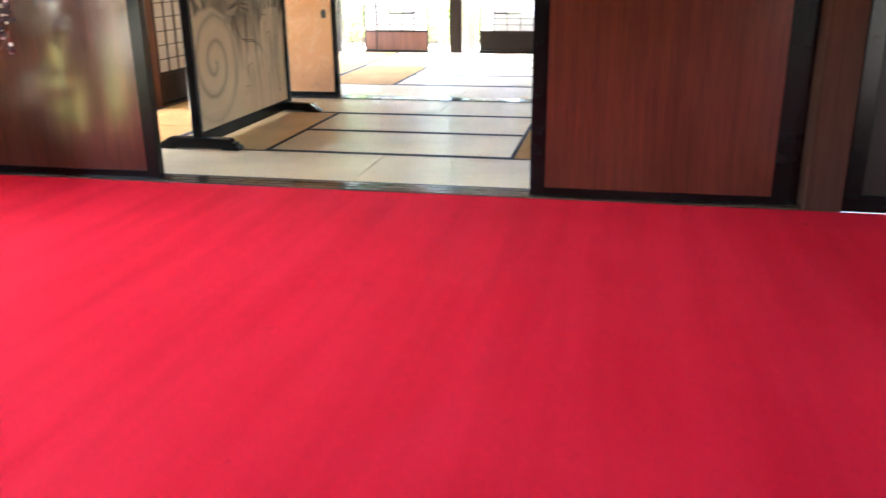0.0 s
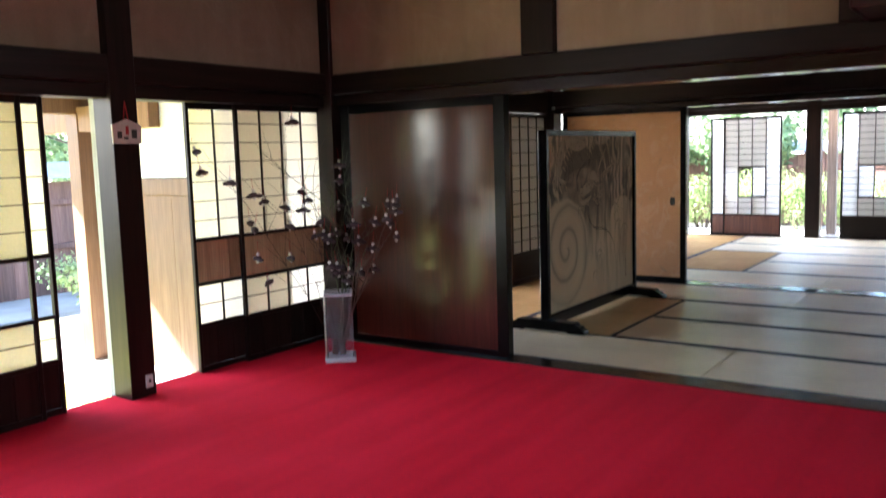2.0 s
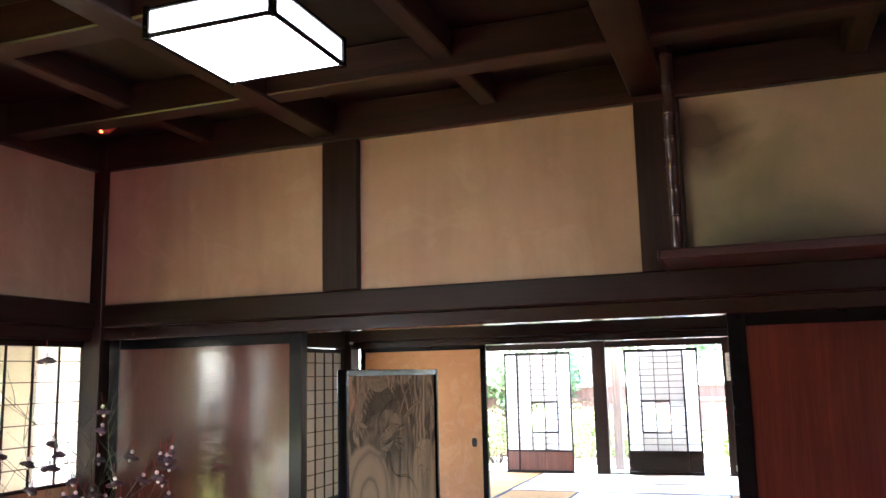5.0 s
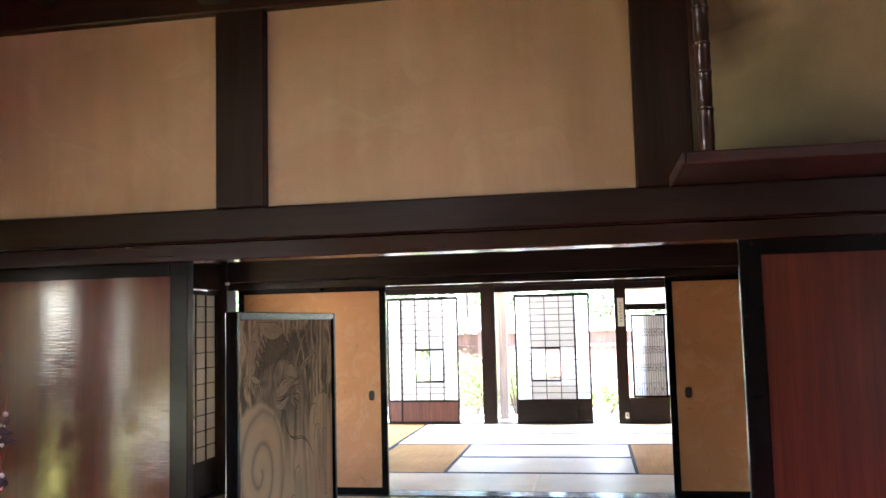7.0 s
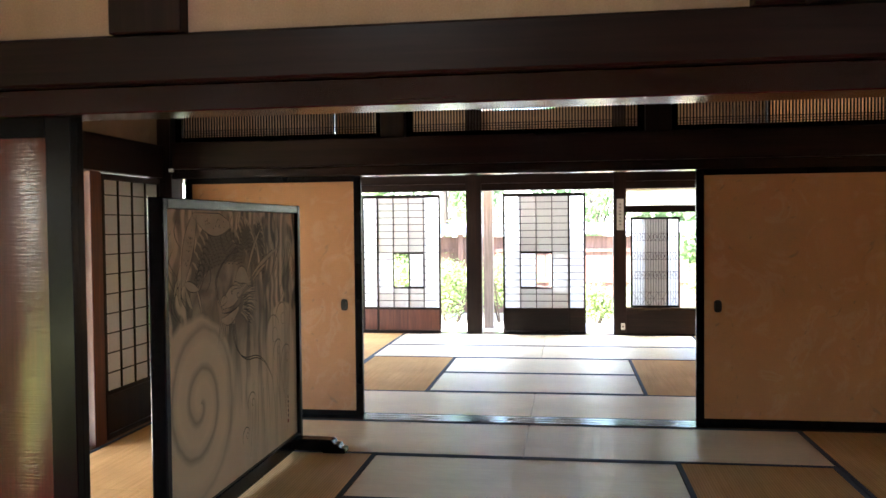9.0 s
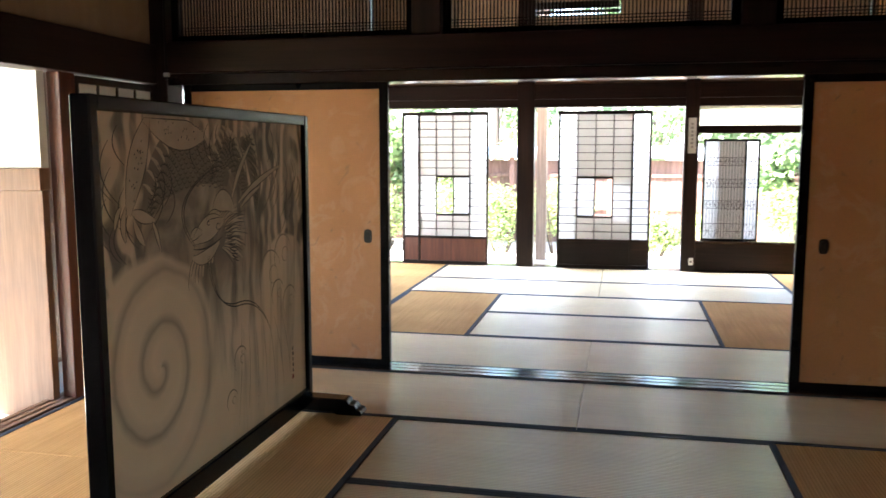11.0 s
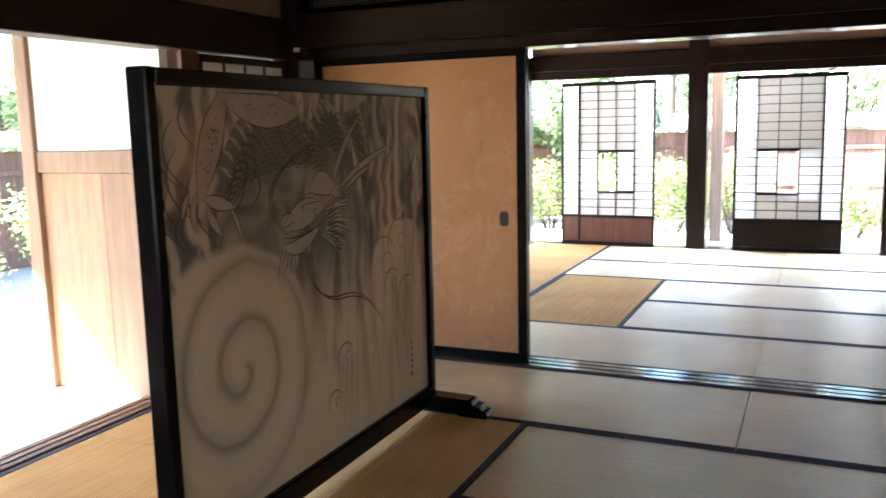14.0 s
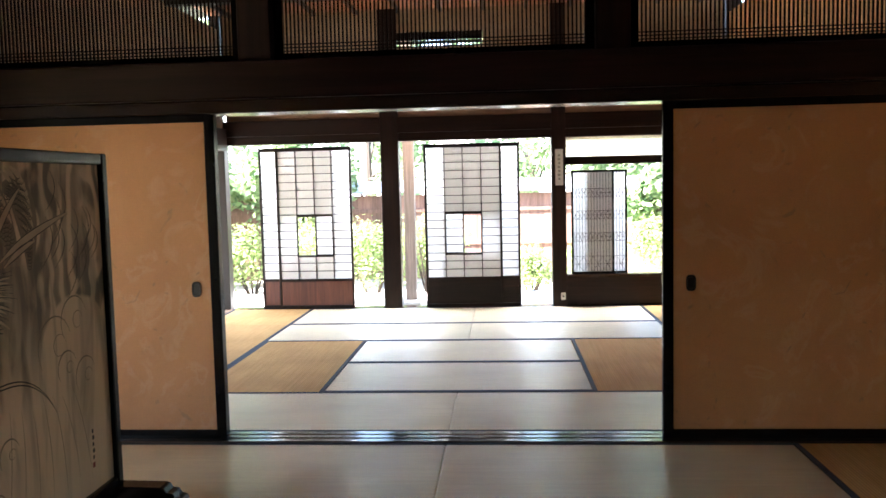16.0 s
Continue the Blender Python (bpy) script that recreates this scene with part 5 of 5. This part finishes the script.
wing_wall(2.52, -3.82, -2.80)
fixed("wall_jamb_post", BROWN_WOOD, "reddish brown jamb post beside the open side", "post", -2.80, 2.565, -0.08, -2.72, 2.698, 1.779)
# Unseen board, added only to cut the light behind the side screens.
fixed("wall_shutter_box", SHADE_BROWN, "unseen brown board added outside to dim the side screens", "wall", -3.62, 2.56, -0.30, -3.58, 3.62, 2.0)
wing_wall(-1.02, -3.78, -2.89)
GREY_POST = wood("grey_weathered_post", (0.30, 0.31, 0.27), (0.44, 0.45, 0.40), 0.7, 2)
fixed("wall_shutter_post", GREY_POST, "grey weathered shutter post", "post", -2.96, -1.835, -0.10, -2.90, -1.76, 2.3)
porch = thing("porch_frame", "pale timber porch post with crossing beams", "porch", at=pose(-4.25, -1.08, -0.1))
block("post", PALE_WOOD, porch, -0.07, -0.07, 0, 0.07, 0.07, 1.85)
block("cross_beam", PALE_WOOD, porch, -0.9, -0.06, 1.72, 0.9, 0.06, 1.90)
block("long_beam", PALE_WOOD, porch, -0.06, -0.9, 1.85, 0.06, 1.1, 2.02)
block("stone_foot", ROCK, porch, -0.12, -0.12, -0.25, 0.12, 0.12, 0.002, 0.02)
eave_post = thing("eave_post", "timber eave post, its wood darkened for shade, on a stone foot", "post", at=pose(-0.79, 9.25, -0.1))
block("post", SHADE_BROWN, eave_post, -0.065, -0.065, 0.06, 0.065, 0.065, 3.45)
block("stone_foot", ROCK, eave_post, -0.13, -0.13, 0, 0.13, 0.13, 0.059, 0.015)


def fence(at, length, label):
    t = thing("board_fence", label, "fence", "garden fences", at)
    n = int(length / 0.24)
    first = block("board", FENCE, t, -0.1205, -0.012, -0.36, 0.1205, 0.012, 1.16, 0.004)
    first.location.x = 0.12
    for k in range(1, n):
        repeat("board", first, t, (0.12 + 0.24 * k, 0.004 * (k % 2), 0.4))
    for z in (0.25, 0.85):
        block("rail", FENCE, t, 0, -0.05, z, length, -0.013, z + 0.07)
    for k in range(int(length / 1.8) + 1):
        block("post", FENCE, t, 1.8 * k - 0.05, -0.11, -0.36, 1.8 * k + 0.05, -0.051, 1.26)
    bm = bmesh.new()
    ring = [(-0.20, 1.24), (0.0, 1.42), (0.20, 1.24), (0.20, 1.21), (-0.20, 1.21)]
    lo = [bm.verts.new((-0.1, a, z)) for a, z in ring]
    hi = [bm.verts.new((length + 0.1, a, z)) for a, z in ring]
    for k in range(5):
        bm.faces.new((lo[k], lo[(k + 1) % 5], hi[(k + 1) % 5], hi[k]))
    bm.faces.new(lo[::-1])
    bm.faces.new(hi)
    bmesh.ops.recalc_face_normals(bm, faces=bm.faces)
    part("coping", bm, plain("pale_grey_roof_tile", (0.36, 0.37, 0.38), 0.5), t, "pale grey tiled coping")


fence(pose(-9.0, 14.2, 0), 21.6, "brown board garden fence with a pale tiled coping")
fence(pose(-9.2, -12.0, 0, 0, 0, 90), 26.0, "brown board fence along the side garden")


def foliage(name, material, parent, blobs, count, size, rnd):
    """Many small leaves thickest near the surface of uneven clumps."""
    verts, faces = [], []
    for _ in range(count):
        c, r = blobs[rnd.randrange(len(blobs))]
        d = Vector((rnd.gauss(0, 1), rnd.gauss(0, 1), rnd.gauss(0, 1))).normalized()
        q = Vector((d.x * r[0], d.y * r[1], d.z * r[2])) * (rnd.random() ** 0.35) * (0.8 + 0.35 * noise.noise(d * 3 + Vector(c)))
        p = Vector(c) + q
        a = Vector((rnd.gauss(0, 1), rnd.gauss(0, 1), rnd.gauss(0, 0.6))).normalized()
        b = a.cross(d + Vector((0.01, 0.02, 0.5))).normalized()
        L_ = size * rnd.uniform(0.6, 1.3)
        k = len(verts)
        verts += [p, p + a * L_ * 0.5 + b * L_ * 0.3, p + a * L_, p + a * L_ * 0.5 - b * L_ * 0.3]
        faces.append((k, k + 1, k + 2, k + 3))
    me = bpy.data.meshes.new(name)
    me.from_pydata([v[:] for v in verts], [], faces)
    me.materials.append(material)
    return part(name, me, material, parent)


def shrub(x, y, r, h, seed, count=1500, size=0.06, label="rounded light green garden shrub", material=None):
    rnd = random.Random(seed)
    t = thing("shrub", label, "shrub", "garden shrubs", pose(x, y, -0.36))
    for k in range(6):
        a = rnd.uniform(0, 6.28)
        part("stem", tube(bmesh.new(), (0.05 * math.cos(a), 0.05 * math.sin(a), 0), (0.6 * r * math.cos(a), 0.6 * r * math.sin(a), h * 0.7), 0.018, 0.008), BARK, t)
    blobs = [((rnd.uniform(-0.6, 0.6) * r, rnd.uniform(-0.6, 0.6) * r, h * rnd.uniform(0.3, 0.8)), (r * 0.5, r * 0.5, h * 0.32)) for _ in range(8)]
    foliage("leaves", material or LEAF_A, t, blobs, count, size, rnd)


def tree(x, y, h, r, seed, count=7000, label="leafy green garden tree"):
    rnd = random.Random(seed)
    t = thing("tree", label, "tree", "garden trees", pose(x, y, -0.36))
    bm = bmesh.new()
    top = Vector((rnd.uniform(-0.3, 0.3), rnd.uniform(-0.3, 0.3), h * 0.75))
    tube(bm, (0, 0, 0), top * 0.5, 0.13, 0.09, 8)
    tube(bm, top * 0.5, top, 0.09, 0.04, 8)
    blobs = []
    for k in range(13):
        a = rnd.uniform(0, 6.28)
        e = Vector((math.cos(a) * r * rnd.uniform(0.35, 0.85), math.sin(a) * r * rnd.uniform(0.35, 0.85), h * rnd.uniform(0.25, 0.95)))
        tube(bm, top * rnd.uniform(0.25, 0.9), e, 0.035, 0.012)
        blobs.append((e, (r * 0.36, r * 0.36, h * 0.13)))
    part("trunk", bm, BARK, t, "brown trunk with spreading limbs")
    foliage("crown", LEAF_B, t, blobs, count, 0.14, rnd)


for k, (x, y, r, h) in enumerate(((-4.6, 11.2, 0.9, 1.5), (-3.6, 11.9, 0.8, 1.2), (-2.6, 11.4, 0.75, 1.35), (-1.6, 11.3, 0.72, 1.35), (-0.8, 11.7, 0.7, 1.25), (0.75, 11.8, 0.55, 0.78),
                                  (1.5, 12.3, 0.6, 0.7), (2.9, 12.2, 0.6, 1.3), (3.8, 11.6, 0.7, 0.8), (-6.0, 11.5, 0.9, 1.7), (-7.4, 9.8, 1.0, 1.5))):
    shrub(x, y, r, h, 20 + k, 3200, 0.055)
for k, (x, y, r, h) in enumerate(((-7.2, 4.2, 0.8, 1.0), (-7.6, 5.8, 0.9, 1.3), (-7.4, 1.0, 0.7, 0.8), (-7.0, -3.0, 0.8, 1.0))):
    shrub(x, y, r, h, 40 + k, 1300)
for k, (x, y, h, r) in enumerate(((-5.4, 12.6, 4.4, 1.7), (-3.2, 13.0, 3.6, 1.3), (-6.5, 16.5, 5.5, 2.0), (-2.5, 17.0, 5.0, 1.9), (1.0, 17.5, 5.6, 2.1), (4.2, 16.5, 4.8, 1.9), (7.5, 17.5, 5.5, 2.2), (3.0, 13.1, 2.6, 0.9))):
    tree(x, y, h, r, 60 + k)
for k, (x, y, h, r) in enumerate(((-11.0, 8.0, 4.8, 1.9), (-11.5, 4.0, 5.2, 2.0), (-11.0, 0.0, 4.6, 1.8), (-11.5, -4.5, 5.0, 2.0), (-7.8, 7.6, 3.2, 1.2))):
    tree(x, y, h, r, 80 + k)
rnd = random.Random(3)
for k in range(26):
    x, y = -5.2 + 0.4 * k + rnd.uniform(-0.1, 0.1), 10.6 + rnd.uniform(-0.12, 0.25)
    bm = bmesh.new()
    bmesh.ops.create_icosphere(bm, subdivisions=2, radius=1.0)
    sc = (rnd.uniform(0.14, 0.26), rnd.uniform(0.12, 0.2), rnd.uniform(0.10, 0.2))
    for v in bm.verts:
        v.co *= 1 + 0.35 * noise.noise(v.co * 1.4 + Vector((k * 7.1, 0, 0)))
        v.co = Vector((v.co.x * sc[0], v.co.y * sc[1], v.co.z * sc[2]))
    ob = part("garden_rock", bm, ROCK)
    ob.location = (x, y, -0.34)
    tagged(ob, "rough grey rock edging the garden bed", "rock", "edging rocks")


pipe = thing("conduit_pipe", "thin dark conduit pipe with a pale clip at the corner post", "pipe", at=pose(-2.61, 3.455, 1.80))
part("tube", tube(bmesh.new(), (0, 0, 0), (0, 0, 1.05), 0.008, 0.008, 10), IRON, pipe)
block("clip", OUTLET, pipe, -0.016, -0.012, 0.02, 0.016, 0.014, 0.045, 0.002, "pale plastic clip")
